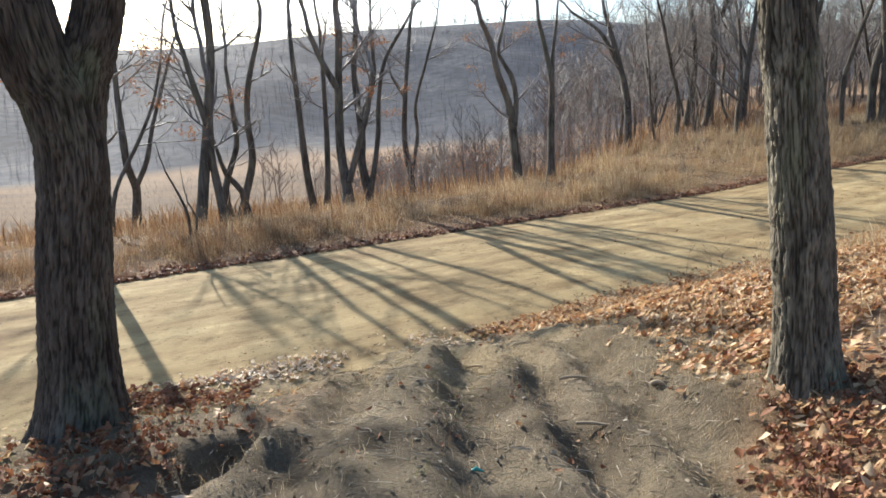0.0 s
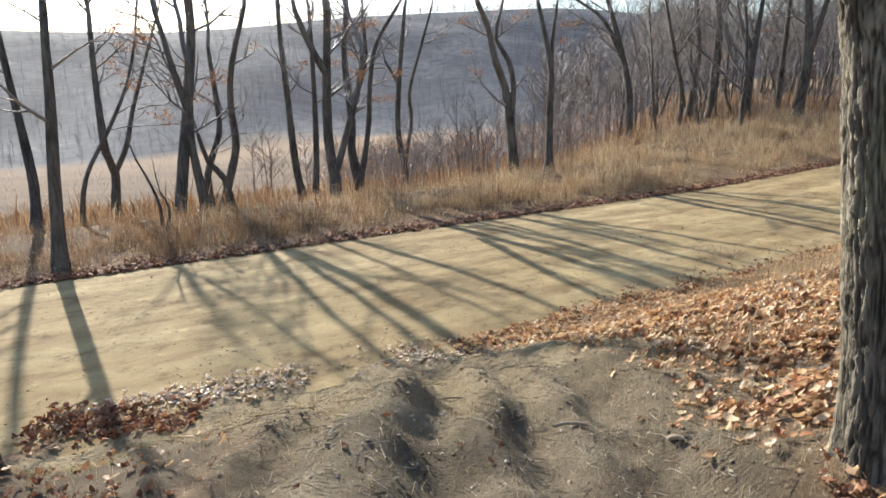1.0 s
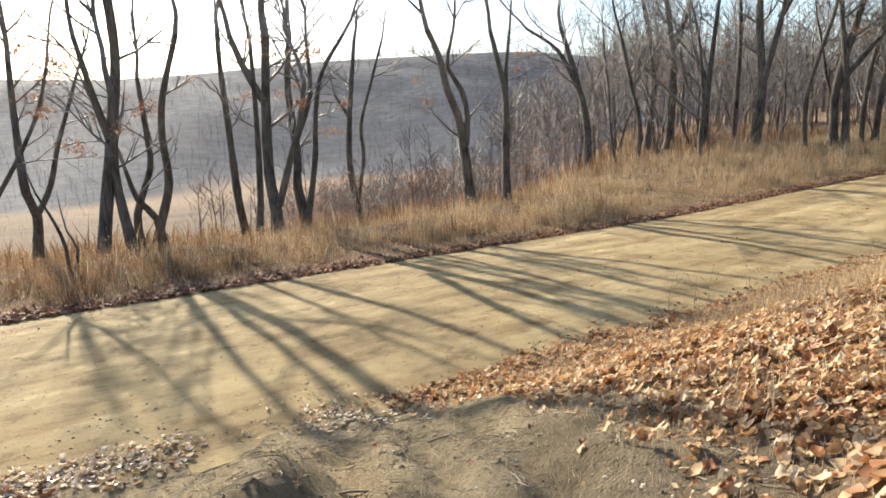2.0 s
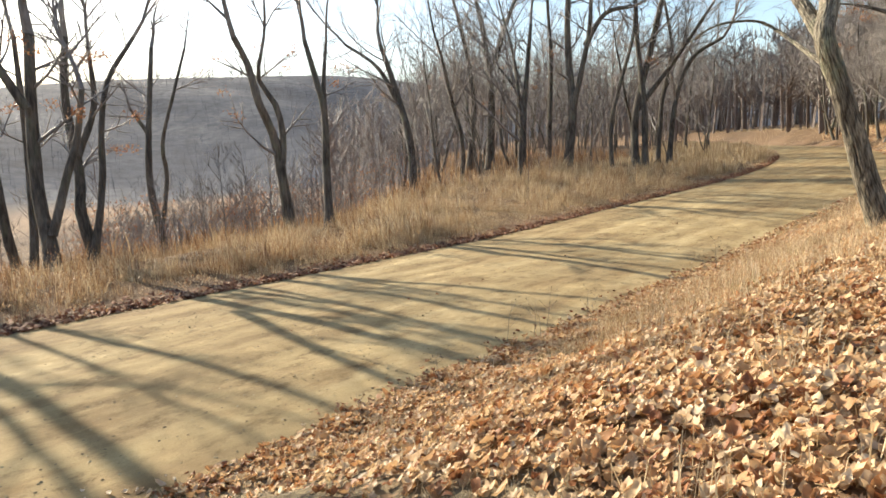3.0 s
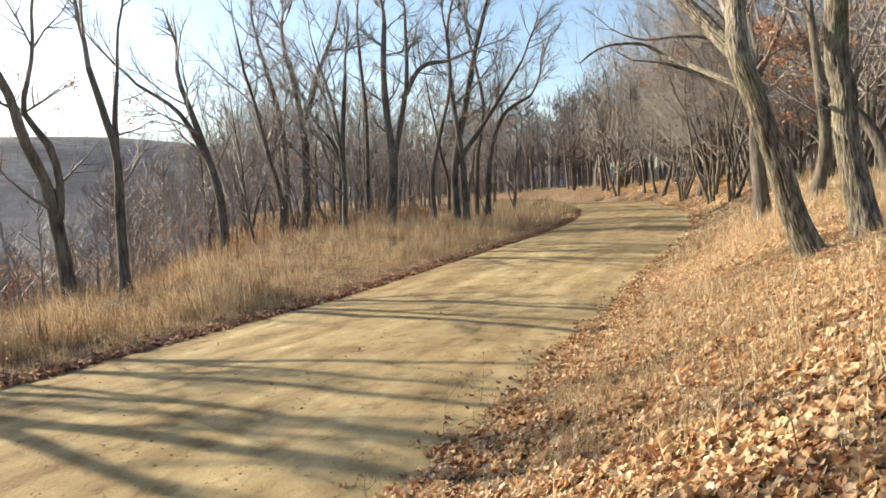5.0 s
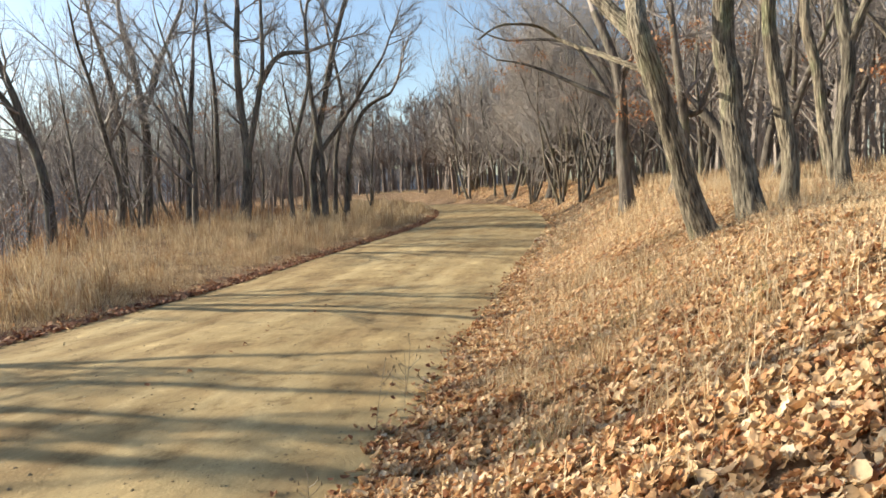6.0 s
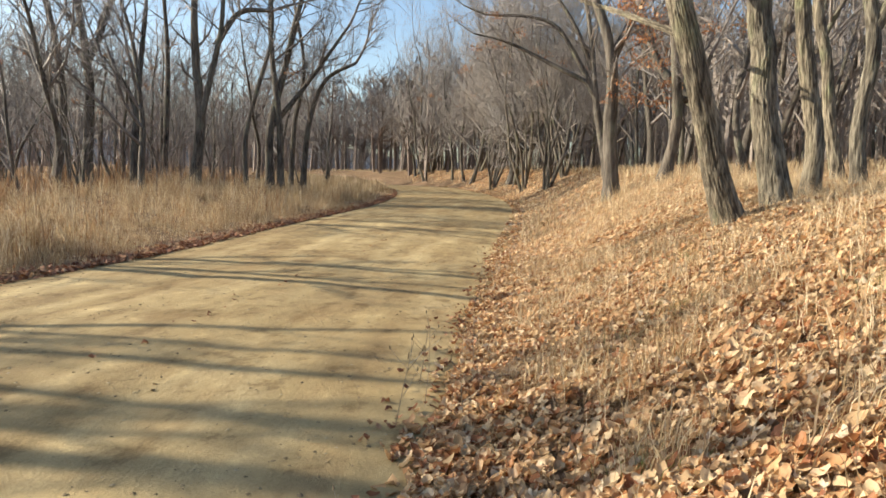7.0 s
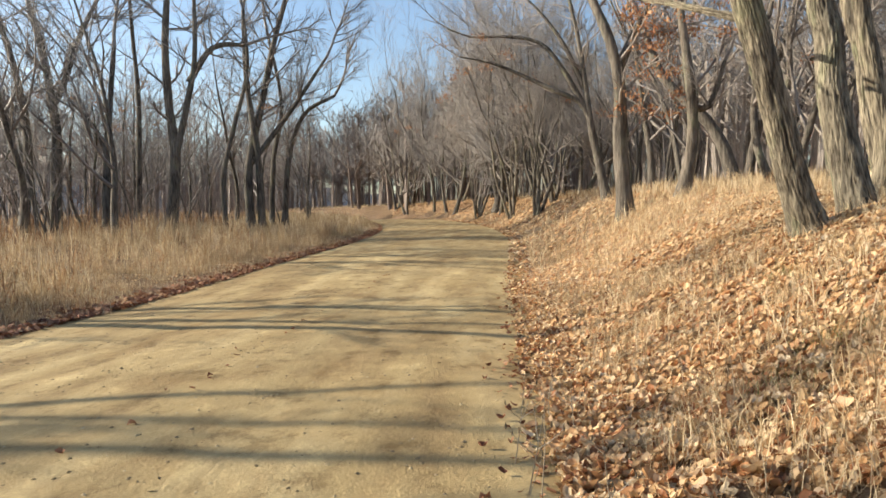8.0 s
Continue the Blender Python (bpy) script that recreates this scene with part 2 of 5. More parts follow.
def ground_z(x, y):
    x, y = np.asarray(x, float), np.asarray(y, float)
    s, d = along_road(x, y)
    e, v = np.maximum(-d, 0.0), np.maximum(d - ROAD_W, 0.0)
    # the bank on the near side, taller further along
    tall = 1.36 * (1 + 0.2 * ease((s - 6) / 8))
    bank = tall * ease(e / 4.2) + np.minimum(np.maximum(e - 3.6, 0), 45) * (0.165 - 0.075 * ease((s - 2) / 4) - 0.045 * ease((s - 7) / 4)) * ease((e - 3) / 2)
    trail = 0.34 * np.exp(-(((x - 0.95) / np.where(x > 0.95, 1.3, 0.9)) ** 2)) * ease((7.2 - y) / 2.5) * ease((e - 0.3) / 1.2)
    # the verge, the slope to the valley, the valley floor and the hill beyond it
    plateau = ease((x - 0.3 * (y - 20) + 1.0) / 9.0)
    q = 0.97 * y - 0.25 * x
    fall = -0.125 * np.maximum(v - 3.0, 0) * ease((v - 3) / 6)
    valley = np.maximum(fall - 0.0009 * np.maximum(v - 10, 0) ** 2, -10.5)
    flat = 0.35 * ease(v / 8) + 0.008 * np.minimum(v, 60)
    far = ease((q - 75) / 60)
    left = valley * (1 - plateau) + flat * plateau
    left = left * (1 - far) + np.minimum(left, -9.5 + 0 * q) * far * (1 - 0.55 * plateau) + left * far * 0.55 * plateau
    hill = (48.0 + 11.0 * ease((x + 190) / 150)) * ease((q - 135) / 330) * (1 - 0.3 * ease((x - 60) / 220)) + 3 * np.sin(x / 60.0) * ease((q - 200) / 200)
    hill = hill + 3.2 * np.sin((x + 0.5 * q) / 17.0 + 1.5 * np.sin(q / 60.0)) * ease((q - 150) / 60) * ease((430 - q) / 120)
    crown = 0.05 * (1 - ((np.clip(d, 0, ROAD_W) - ROAD_W / 2) / (ROAD_W / 2)) ** 2)
    return bank - trail + np.where(v > 0, left + 0.05 * ease(v / 0.7), 0.0) + hill * (v > 0) + crown + 0.026 * np.clip(s - 8, 0, 48) * ease((s - 4) / 12)


def worn(x, y):
    """1 on the bare dirt of the trail, 0 off it."""
    wide = 0.16 * np.sin(3.1 * x + 4.3 * y) * np.sin(4.7 * y - 2.0 * x)
    x = x + wide
    left = -1.42 - 2.1 * ease((y - 4.3) / 1.7)
    right = 1.05 + 0.57 * ease((y - 2.5) / 0.8) + 0.72 * ease((y - 3.3) / 0.9) - 0.42 * ease((y - 4.7) / 0.9) - 1.3 * ease((y - 7.0) / 2.0)
    s, d = along_road(x, y)
    wob = 0.25 * np.sin(2.3 * y + 1.0) + 0.15 * np.sin(5.1 * y + x)
    return ease((x - left + wob) / 0.5) * ease((right - x + wob) / 0.5) * ease((0.5 - d) / 0.4)


def wrinkle(x, y):
    """Small unevenness of the ground near the trail: ruts, humps and clods."""
    w = worn(x, y)
    curl = 0.10 * np.sin(1.4 * y) + 0.05 * np.sin(3.7 * y + 1)
    ruts = 0.0
    for at, turn, deep, wide in ((-0.75, 0.05, 0.11, 0.17), (0.05, -0.06, 0.10, 0.15), (0.62, -0.10, 0.07, 0.13), (1.15, -0.14, 0.08, 0.16)):
        off = x - at - turn * (y - 4) - 0.7 * curl
        ruts = ruts - deep * np.exp(-(off / wide) ** 2) + 0.45 * deep * np.exp(-((np.abs(off) - 1.9 * wide) / (0.7 * wide)) ** 2)
    ruts = ruts - 0.20 * np.exp(-((x + 1.30 - 0.10 * (y - 3.3)) / 0.16) ** 4) * ease((4.5 - y) / 0.6)
    hump = 0.13 * np.exp(-(((x + 0.32) / 0.26) ** 2 + ((y - 5.2) / 0.9) ** 2))
    root = 0.14 * np.exp(-(((x + 2.35) / 0.6) ** 2 + ((y - 3.85) / 0.6) ** 2)) + 0.05 * np.exp(-(((x - 1.82) / 0.4) ** 2 + ((y - 3.6) / 0.4) ** 2))
    lumps = 0.009 * np.sin(11.0 * x + 2.5 * np.sin(3.1 * y)) * np.sin(9.0 * y + 2.2 * np.sin(4.3 * x)) + 0.009 * np.sin(23 * x - 5 * y + np.sin(9 * y)) * np.sin(21 * y + 4 * x)
    small = 0.022 * np.sin(7.1 * x + 3.0 * np.sin(2.2 * y)) * np.sin(6.3 * y + 2.0 * np.sin(2.9 * x)) + 0.012 * np.sin(17 * x + 2 * y) * np.sin(15 * y - 3 * x)
    s, d = along_road(x, y)
    small = small + 0.02 * np.sin(3.1 * s + np.sin(7 * d)) + 0.015 * np.sin(8.3 * s + 2)
    off = ease((-d + 0.1) / 0.5) + ease((d - ROAD_W - 0.1) / 0.8)
    return w * (ruts + hump + lumps) * ease((-d - 0.4) / 1.0) + root + small * off * ease((60 - np.hypot(x, y)) / 30)


def land_z(x, y):
    return ground_z(x, y) + wrinkle(np.asarray(x, float), np.asarray(y, float))


def sheet(name, xs, ys, to_xy, zf):
    """A grid of quads over the plan; returns the mesh and its plan coordinates."""
    a, b = np.meshgrid(xs, ys, indexing="ij")
    x, y = to_xy(a, b)
    co = np.stack([x, y, zf(x, y)], -1).reshape(-1, 3)
    n, m = len(xs), len(ys)
    i = np.arange(n * m).reshape(n, m)
    f = np.stack([i[:-1, :-1], i[1:, :-1], i[1:, 1:], i[:-1, 1:]], -1).reshape(-1, 4)
    return mesh_of(name, co, f), co


def mesh_of(name, co, faces, smooth=True):
    """A mesh from an array of points and an array of triangles or quads."""
    me = bpy.data.meshes.new(name)
    k = faces.shape[1]
    me.vertices.add(len(co))
    me.vertices.foreach_set("co", np.ascontiguousarray(co, np.float32).ravel())
    me.loops.add(faces.size)
    me.loops.foreach_set("vertex_index", np.ascontiguousarray(faces, np.int32).ravel())
    me.polygons.add(len(faces))
    me.polygons.foreach_set("loop_start", np.arange(0, faces.size, k, dtype=np.int32))
    me.polygons.foreach_set("use_smooth", np.full(len(faces), smooth))
    me.update(calc_edges=True)
    return me


def spaced(fine_lo, fine_hi, step, lo, hi, growth=1.09):
    """Grid lines: even steps in the middle, ever longer ones towards both ends."""
    mid = list(np.arange(fine_lo, fine_hi + step / 2, step))
    up, gap, v = [], step, mid[-1]
    while v < hi:
        gap *= growth
        v += gap
        up.append(v)
    down, gap, v = [], step, mid[0]
    while v > lo:
        gap *= growth
        v -= gap
        down.append(v)
    return np.array(down[::-1] + mid + up)


def road_xy(s, d):
    """The plan of a point s along the road and d to the left of its near edge."""
    a = np.maximum(s - BEND_S, 0.0) / BEND_R
    fs = np.minimum(s, BEND_S) + (BEND_R - d) * np.sin(a)
    fd = d + (BEND_R - d) * (1 - np.cos(a))
    return OX + fs * UX - fd * UY, OY + fs * UY + fd * UX


gs = spaced(-9, 9, 0.075, -900, 900, 1.10)
gd = spaced(-8.5, 1.0, 0.075, -500, 900, 1.08)
straight = lambda s, d: (OX + s * UX - d * UY, OY + s * UY + d * UX)
me, co = sheet("ground", gs, gd, straight, land_z)
sd = along_road(co[:, 0], co[:, 1])
on_road = (sd[1] > 0.15) & (sd[1] < ROAD_W - 0.15)
cz = co[:, 2].copy()
cz[on_road] -= 0.05
me.vertices.foreach_set("co", np.column_stack([co[:, :2], cz]).astype(np.float32).ravel())
col = np.zeros((len(co), 4), np.float32)
vq = 0.97 * co[:, 1] - 0.25 * co[:, 0]
# bare dark soil left of the trail; the oak's shade is partly painted in
shaded_soil = ease((-0.9 - co[:, 0]) / 0.4) * ease((co[:, 0] + 5.5) / 0.8) * ease((6.3 - co[:, 1]) / 0.5) * ease((co[:, 1] - 0.5) / 0.8)
col[:, 0] = np.maximum(worn(co[:, 0], co[:, 1]), 0.9 * shaded_soil)
col[:, 1] = np.where(sd[1] > 0, ease((sd[1] - ROAD_W) / 1.5) * (1 - ease((vq - 120) / 40)), 0.75 * ease((sd[0] - 11) / 10))
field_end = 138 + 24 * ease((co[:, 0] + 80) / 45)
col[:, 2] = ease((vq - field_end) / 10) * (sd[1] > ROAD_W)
col[:, 3] = 1
attr = me.color_attributes.new("cover", "FLOAT_COLOR", "POINT")
attr.data.foreach_set("color", col.ravel())
rut = me.attributes.new("tread", "FLOAT", "POINT")
tx, ty = co[:, 0], co[:, 1]
lines = np.exp(-((tx - 1.34 + 0.06 * (ty - 4.5) ** 2) / 0.12) ** 4) * ease((5.8 - ty) / 0.4) + np.exp(-((tx + 0.02 - 0.10 * (ty - 4)) / 0.10) ** 4) + np.exp(-((tx + 0.52 + 0.08 * (ty - 4)) / 0.09) ** 4)
rut.data.foreach_set("value", (0.07 * np.clip(lines, 0, 1) * worn(tx, ty)).astype(np.float32))
gravel = me.attributes.new("spill", "FLOAT", "POINT")
gravel.data.foreach_set("value", (ease((sd[1] + 4.6) / 3.2) * worn(tx, ty)).astype(np.float32))
me.materials.append(GROUND)
ground = tagged(new("ground", me), "woodland ground of bare trail dirt, fallen leaves and dry grass", "ground", kind="structure")

rs = np.concatenate([np.arange(-60, -12, 0.8), np.arange(-12, 25, 0.16), np.arange(25, 105, 0.7)])
rd = np.linspace(0, 1, 26)


def road_plan(s, w):
    edge = 0.10 * np.sin(1.3 * s) + 0.07 * np.sin(3.7 * s + 1) + 0.04 * np.sin(9.1 * s + 2)
    wide = 0.08 * np.sin(0.9 * s + 2) + 0.05 * np.sin(4.3 * s)
    return road_xy(s, -0.45 + edge * (1 - w) + w * (ROAD_W + 0.6 + wide))


def road_z(x, y):
    s, d = along_road(x, y)
    rut = 0.018 * (np.exp(-((d - 1.7) / 0.35) ** 2) + np.exp(-((d - 4.1) / 0.35) ** 2))
    level = ground_z(*road_xy(s, np.clip(d, 0.0, ROAD_W)))
    edge = np.maximum(np.maximum(-d, d - ROAD_W), 0.0)
    return level + 0.012 - rut + 0.005 * np.sin(3 * s) * np.sin(4 * d) - 0.02 * edge


me, _ = sheet("road", rs, rd, road_plan, road_z)
me.materials.append(ROAD)
tagged(new("road", me), "packed tan gravel road striped by long tree shadows", "road", kind="structure")


# ---- trees ----
def tube(out, pts, radii, sides):
    """Adds a tapered tube along pts to out, a list of (points, quads)."""
    pts, radii = np.asarray(pts, float), np.asarray(radii, float)
    tan = np.gradient(pts, axis=0)
    tan /= np.linalg.norm(tan, axis=1)[:, None] + 1e-9
    ref = np.array([1.0, 0.0, 0.0]) if abs(tan[0][0]) < 0.8 else np.array([0.0, 1.0, 0.0])
    u = np.cross(tan, ref)
    u /= np.linalg.norm(u, axis=1)[:, None] + 1e-9
    v = np.cross(tan, u)
    a = np.arange(sides) * 2 * math.pi / sides
    ring = pts[:, None] + radii[:, None, None] * (np.cos(a)[None, :, None] * u[:, None] + np.sin(a)[None, :, None] * v[:, None])
    n = len(pts)
    i = np.arange(n * sides).reshape(n, sides)
    j = np.roll(i, -1, axis=1)
    f = np.stack([i[:-1], j[:-1], j[1:], i[1:]], -1).reshape(-1, 4)
    out.append((ring.reshape(-1, 3), f))


def joined(name, pieces, mat):
    co, fs, base = [], [], 0
    mixed = any(f.shape[1] == 3 for _, f in pieces)
    for c, f in pieces:
        co.append(c)
        if mixed and f.shape[1] == 4:
            f = np.concatenate([f[:, [0, 1, 2]], f[:, [0, 2, 3]]])
        fs.append(f + base)
        base += len(c)
    me = mesh_of(name, np.concatenate(co), np.concatenate(fs))
    me.materials.append(mat)
    return me


def unit(v):
    return v / (np.linalg.norm(v) + 1e-9)


def twiglets(rng, out, tips, pts, count, reach, r, lift):
    """Thin pointed twigs along the branch pts, count of them, up to reach long."""
    pts = np.asarray(pts)
    n = len(pts) - 1
    t = rng.uniform(0.12, 1.0, count)
    t[0] = 1.0
    k = np.minimum((t * n).astype(int), n - 1)
    seg = pts[k + 1] - pts[k]
    p = pts[k] + seg * (t * n - k)[:, None]
    ways = seg / (np.linalg.norm(seg, axis=1)[:, None] + 1e-9)
    side = np.cross(ways, rng.normal(0, 1, (count, 3)))
    side /= np.linalg.norm(side, axis=1)[:, None] + 1e-9
    ang = rng.uniform(0.3, 0.95, count)[:, None]
    w = ways * np.cos(ang) + side * np.sin(ang) + np.array([0, 0, lift])
    w /= np.linalg.norm(w, axis=1)[:, None]
    size = reach * rng.uniform(0.45, 1.1, count) * (1.15 - 0.6 * t)
    tip = p + w * size[:, None]
    u = np.cross(w, np.array([0.3, 0.8, 0.1]))
    u /= np.linalg.norm(u, axis=1)[:, None] + 1e-9
    v = np.cross(w, u)
    rr = (r * (1.15 - 0.5 * t))[:, None]
    co = np.stack([p + rr * u, p + rr * (-0.5 * u + 0.87 * v), p + rr * (-0.5 * u - 0.87 * v), tip], 1)
    f = np.array([(0, 1, 3), (1, 2, 3), (2, 0, 3)])[None] + 4 * np.arange(count)[:, None, None]
    out.append((co.reshape(-1, 3), f.reshape(-1, 3)))
    tips.extend(tip[::5])


def grow(rng, out, tips, p, way, length, r, depth, sides, fine, lift=0.10, thin=0.0055):
    """A limb that wanders upward and throws side limbs, depth levels deep; the last ones carry twigs."""
    n = int(min(max(2, length / (0.5 if depth > 1 else 0.35)), 7 if depth > 1 else 4))
    pts, ways = [p], [way]
    for _ in range(n):
        way = unit(way + rng.normal(0, 0.13, 3) + np.array([0, 0, lift]))
        pts.append(pts[-1] + way * length / n)
        ways.append(way)
    radii = np.maximum(r * np.linspace(1, 0.25, n + 1) ** 0.85, 0.004)
    tube(out, pts, radii, sides)
    if depth <= 1:
        twiglets(rng, out, tips, pts, max(3, int(fine * (3 + 5.5 * length))), 0.36 + 0.42 * length, min(thin, max(r * 0.5, 0.003)), lift)
        return
    tips.append(pts[-1])
    count = max(2, int(rng.normal(1, 0.15) * fine * (3 + length * 1.25)))
    for t in rng.uniform(0.18, 1.0, count):
        k = min(int(t * n), n - 1)
        q = pts[k] + (pts[k + 1] - pts[k]) * (t * n - k)
        side = unit(np.cross(ways[k], rng.normal(0, 1, 3)))
        ang = rng.uniform(0.4, 0.95)
        w = unit(ways[k] * math.cos(ang) + side * math.sin(ang))
        grow(rng, out, tips, q, w, length * rng.uniform(0.38, 0.66) * (1.15 - 0.5 * t), max(radii[k] * 0.55, 0.005), depth - 1, max(3, sides - 1), fine, lift, thin)


def smooth_line(points, step=0.35):
    """A Catmull-Rom curve through points."""
    p = np.asarray(points, float)
    p = np.vstack([2 * p[0] - p[1], p, 2 * p[-1] - p[-2]])
    res = []
    for a, b, c, d in zip(p[:-3], p[1:-2], p[2:-1], p[3:]):
        n = max(2, int(np.linalg.norm(c - b) / step))
        for t in np.arange(n) / n:
            res.append(0.5 * (2 * b + (c - a) * t + (2 * a - 5 * b + 4 * c - d) * t * t + (3 * b - a - 3 * c + d) * t ** 3))
    return np.array(res + [p[-2]])


LOBES = np.array([0.0, 0.16, 0.30, 0.44, 0.58, 0.72, 0.86, 1.0])
WIDTH = np.array([0.03, 0.09, 0.21, 0.17, 0.30, 0.24, 0.25, 0.08])


def leaf_shape(rng, cup):
    """One lobed oak leaf about 1 long: points and triangles."""
    mid = np.stack([LOBES - 0.5, 0 * LOBES, cup * (LOBES - 0.5) ** 2], -1)
    lft = mid + np.stack([0.03 * rng.normal(size=8), WIDTH * rng.uniform(0.8, 1.2, 8), 0.9 * abs(cup) * WIDTH + 0.04 * rng.normal(size=8)], -1)
    rgt = mid + np.stack([0.03 * rng.normal(size=8), -WIDTH * rng.uniform(0.8, 1.2, 8), 0.9 * abs(cup) * WIDTH + 0.04 * rng.normal(size=8)], -1)
    co = np.concatenate([mid, lft, rgt])
    co[:, 2] += 0.09 * np.sin(8 * co[:, 0] + rng.uniform(0, 6)) + 0.12 * np.sin(10 * co[:, 1] + 4 * co[:, 0] + rng.uniform(0, 6)) + 0.05 * rng.normal(size=24)
    co[:, 0] *= 1 - 0.25 * rng.uniform() * abs(cup)
    f = []
    for k in range(7):
        f += [(k, k + 1, 8 + k), (k + 1, 9 + k, 8 + k), (k, 16 + k, k + 1), (k + 1, 16 + k, 17 + k)]
    return co, np.array(f)


def scatter(name, rng, shapes, places, sizes, mat, tilt=0.5, normals=None, smooth=False):
    """Many small pieces, turned at random, joined into one mesh."""
    n = len(places)
    pick = rng.integers(0, len(shapes), n)
    yaw = rng.uniform(0, 2 * math.pi, n)
    ax, ay = rng.normal(0, tilt, n), rng.normal(0, tilt, n)
    cs, sn = np.cos(yaw), np.sin(yaw)
    co, fs, base = [], [], 0
    for k, (sc, sf) in enumerate(shapes):
        idx = np.nonzero(pick == k)[0]
        if not len(idx):
            continue
        p = sc[None] * sizes[idx, None, None]
        z = p[..., 2] + p[..., 0] * np.sin(ax[idx])[:, None] + p[..., 1] * np.sin(ay[idx])[:, None]
        x0, y0 = p[..., 0] * np.cos(ax[idx])[:, None], p[..., 1] * np.cos(ay[idx])[:, None]
        x = x0 * cs[idx, None] - y0 * sn[idx, None]
        y = x0 * sn[idx, None] + y0 * cs[idx, None]
        c = np.stack([x, y, z], -1) + places[idx, None, :]
        if normals is not None:
            c[..., 2] += x * normals[idx, 0:1] + y * normals[idx, 1:2]
        co.append(c.reshape(-1, 3))
        fs.append((sf[None] + base + (np.arange(len(idx)) * len(sc))[:, None, None]).reshape(-1, 3))
        base += len(idx) * len(sc)
    me = mesh_of(name, np.concatenate(co), np.concatenate(fs), smooth)
    me.materials.append(mat)
    return me


def part(name, me, parent, label=""):
    ob = new(name, me)
    ob.parent = parent
    if label:
        tagged(ob, label)
    return ob


def thing(name, x, y, label, category, group="", sink=0.05):
    ob = new(name)
    ob.empty_display_size = 0.3
    ob.location = (x, y, float(land_z(x, y)) - sink)
    return tagged(ob, label, category, group)


leaf_rng = np.random.default_rng(5)
LEAVES = [leaf_shape(leaf_rng, c) for c in (0.2, 0.45, -0.3, 0.65, 0.35, -0.5, 1.0, -0.8, 0.5)]


def low_leaf(rng, cup):
    st, w = np.array([0, 0.3, 0.74, 1.0]), np.array([0.05, 0.25, 0.29, 0.12])
    mid = np.stack([st - 0.5, 0 * st, cup * (st - 0.5) ** 2], -1)
    edge = lambda sg: mid + np.stack([0.03 * rng.normal(size=4), sg * w * rng.uniform(0.8, 1.15, 4), 0.9 * abs(cup) * w * rng.uniform(0.3, 1.2, 4) + 0.07 * rng.normal(size=4)], -1)
    co = np.concatenate([mid, edge(1), edge(-1)])
    f = []
    for k in range(3):
        f += [(k, k + 1, 4 + k), (k + 1, 5 + k, 4 + k), (k, 8 + k, k + 1), (k + 1, 8 + k, 9 + k)]
    return co, np.array(f)


LOW = [low_leaf(leaf_rng, c) for c in (0.3, 0.9, -0.6, 1.4, 0.6, -1.1, 1.9, 0.15)]


FOLDED = [(np.array([(-0.5, 0, 0.1), (0.05, -0.3, 0.22), (0.5, 0.03, 0.0), (0.0, 0.32, 0.16), (0.02, 0, -0.02)]), np.array([(0, 1, 4), (1, 2, 4), (2, 3, 4), (3, 0, 4)])), (np.array([(-0.5, 0.05, 0.0), (-0.1, -0.27, -0.1), (0.5, 0, 0.18), (0.1, 0.28, 0.0), (0.0, 0, 0.14)]), np.array([(0, 1, 4), (1, 2, 4), (2, 3, 4), (3, 0, 4)]))]


def leaf_bunches(rng, tips, bunches, low=0.0, high=99.0, hung=()):
    """Bunches of dry leaves that still cling to some twig ends."""
    tips = np.array([t for t in tips if low < t[2] < high])
    picked = list(tips[rng.integers(0, len(tips), bunches)]) if bunches > 0 and len(tips) else []
    picked += list(hung)
    if not picked:
        return None
    at = []
    for c in picked:
        k = rng.integers(25, 65)
        at.append(c + rng.normal(0, 1, (k, 3)) * np.array([0.15, 0.15, 0.09]) * rng.uniform(0.7, 1.3))
    at = np.concatenate(at)
    return scatter("leaf_bunch", rng, FOLDED, at, rng.uniform(0.06, 0.11, len(at)), LEAF_TREE, 0.9)


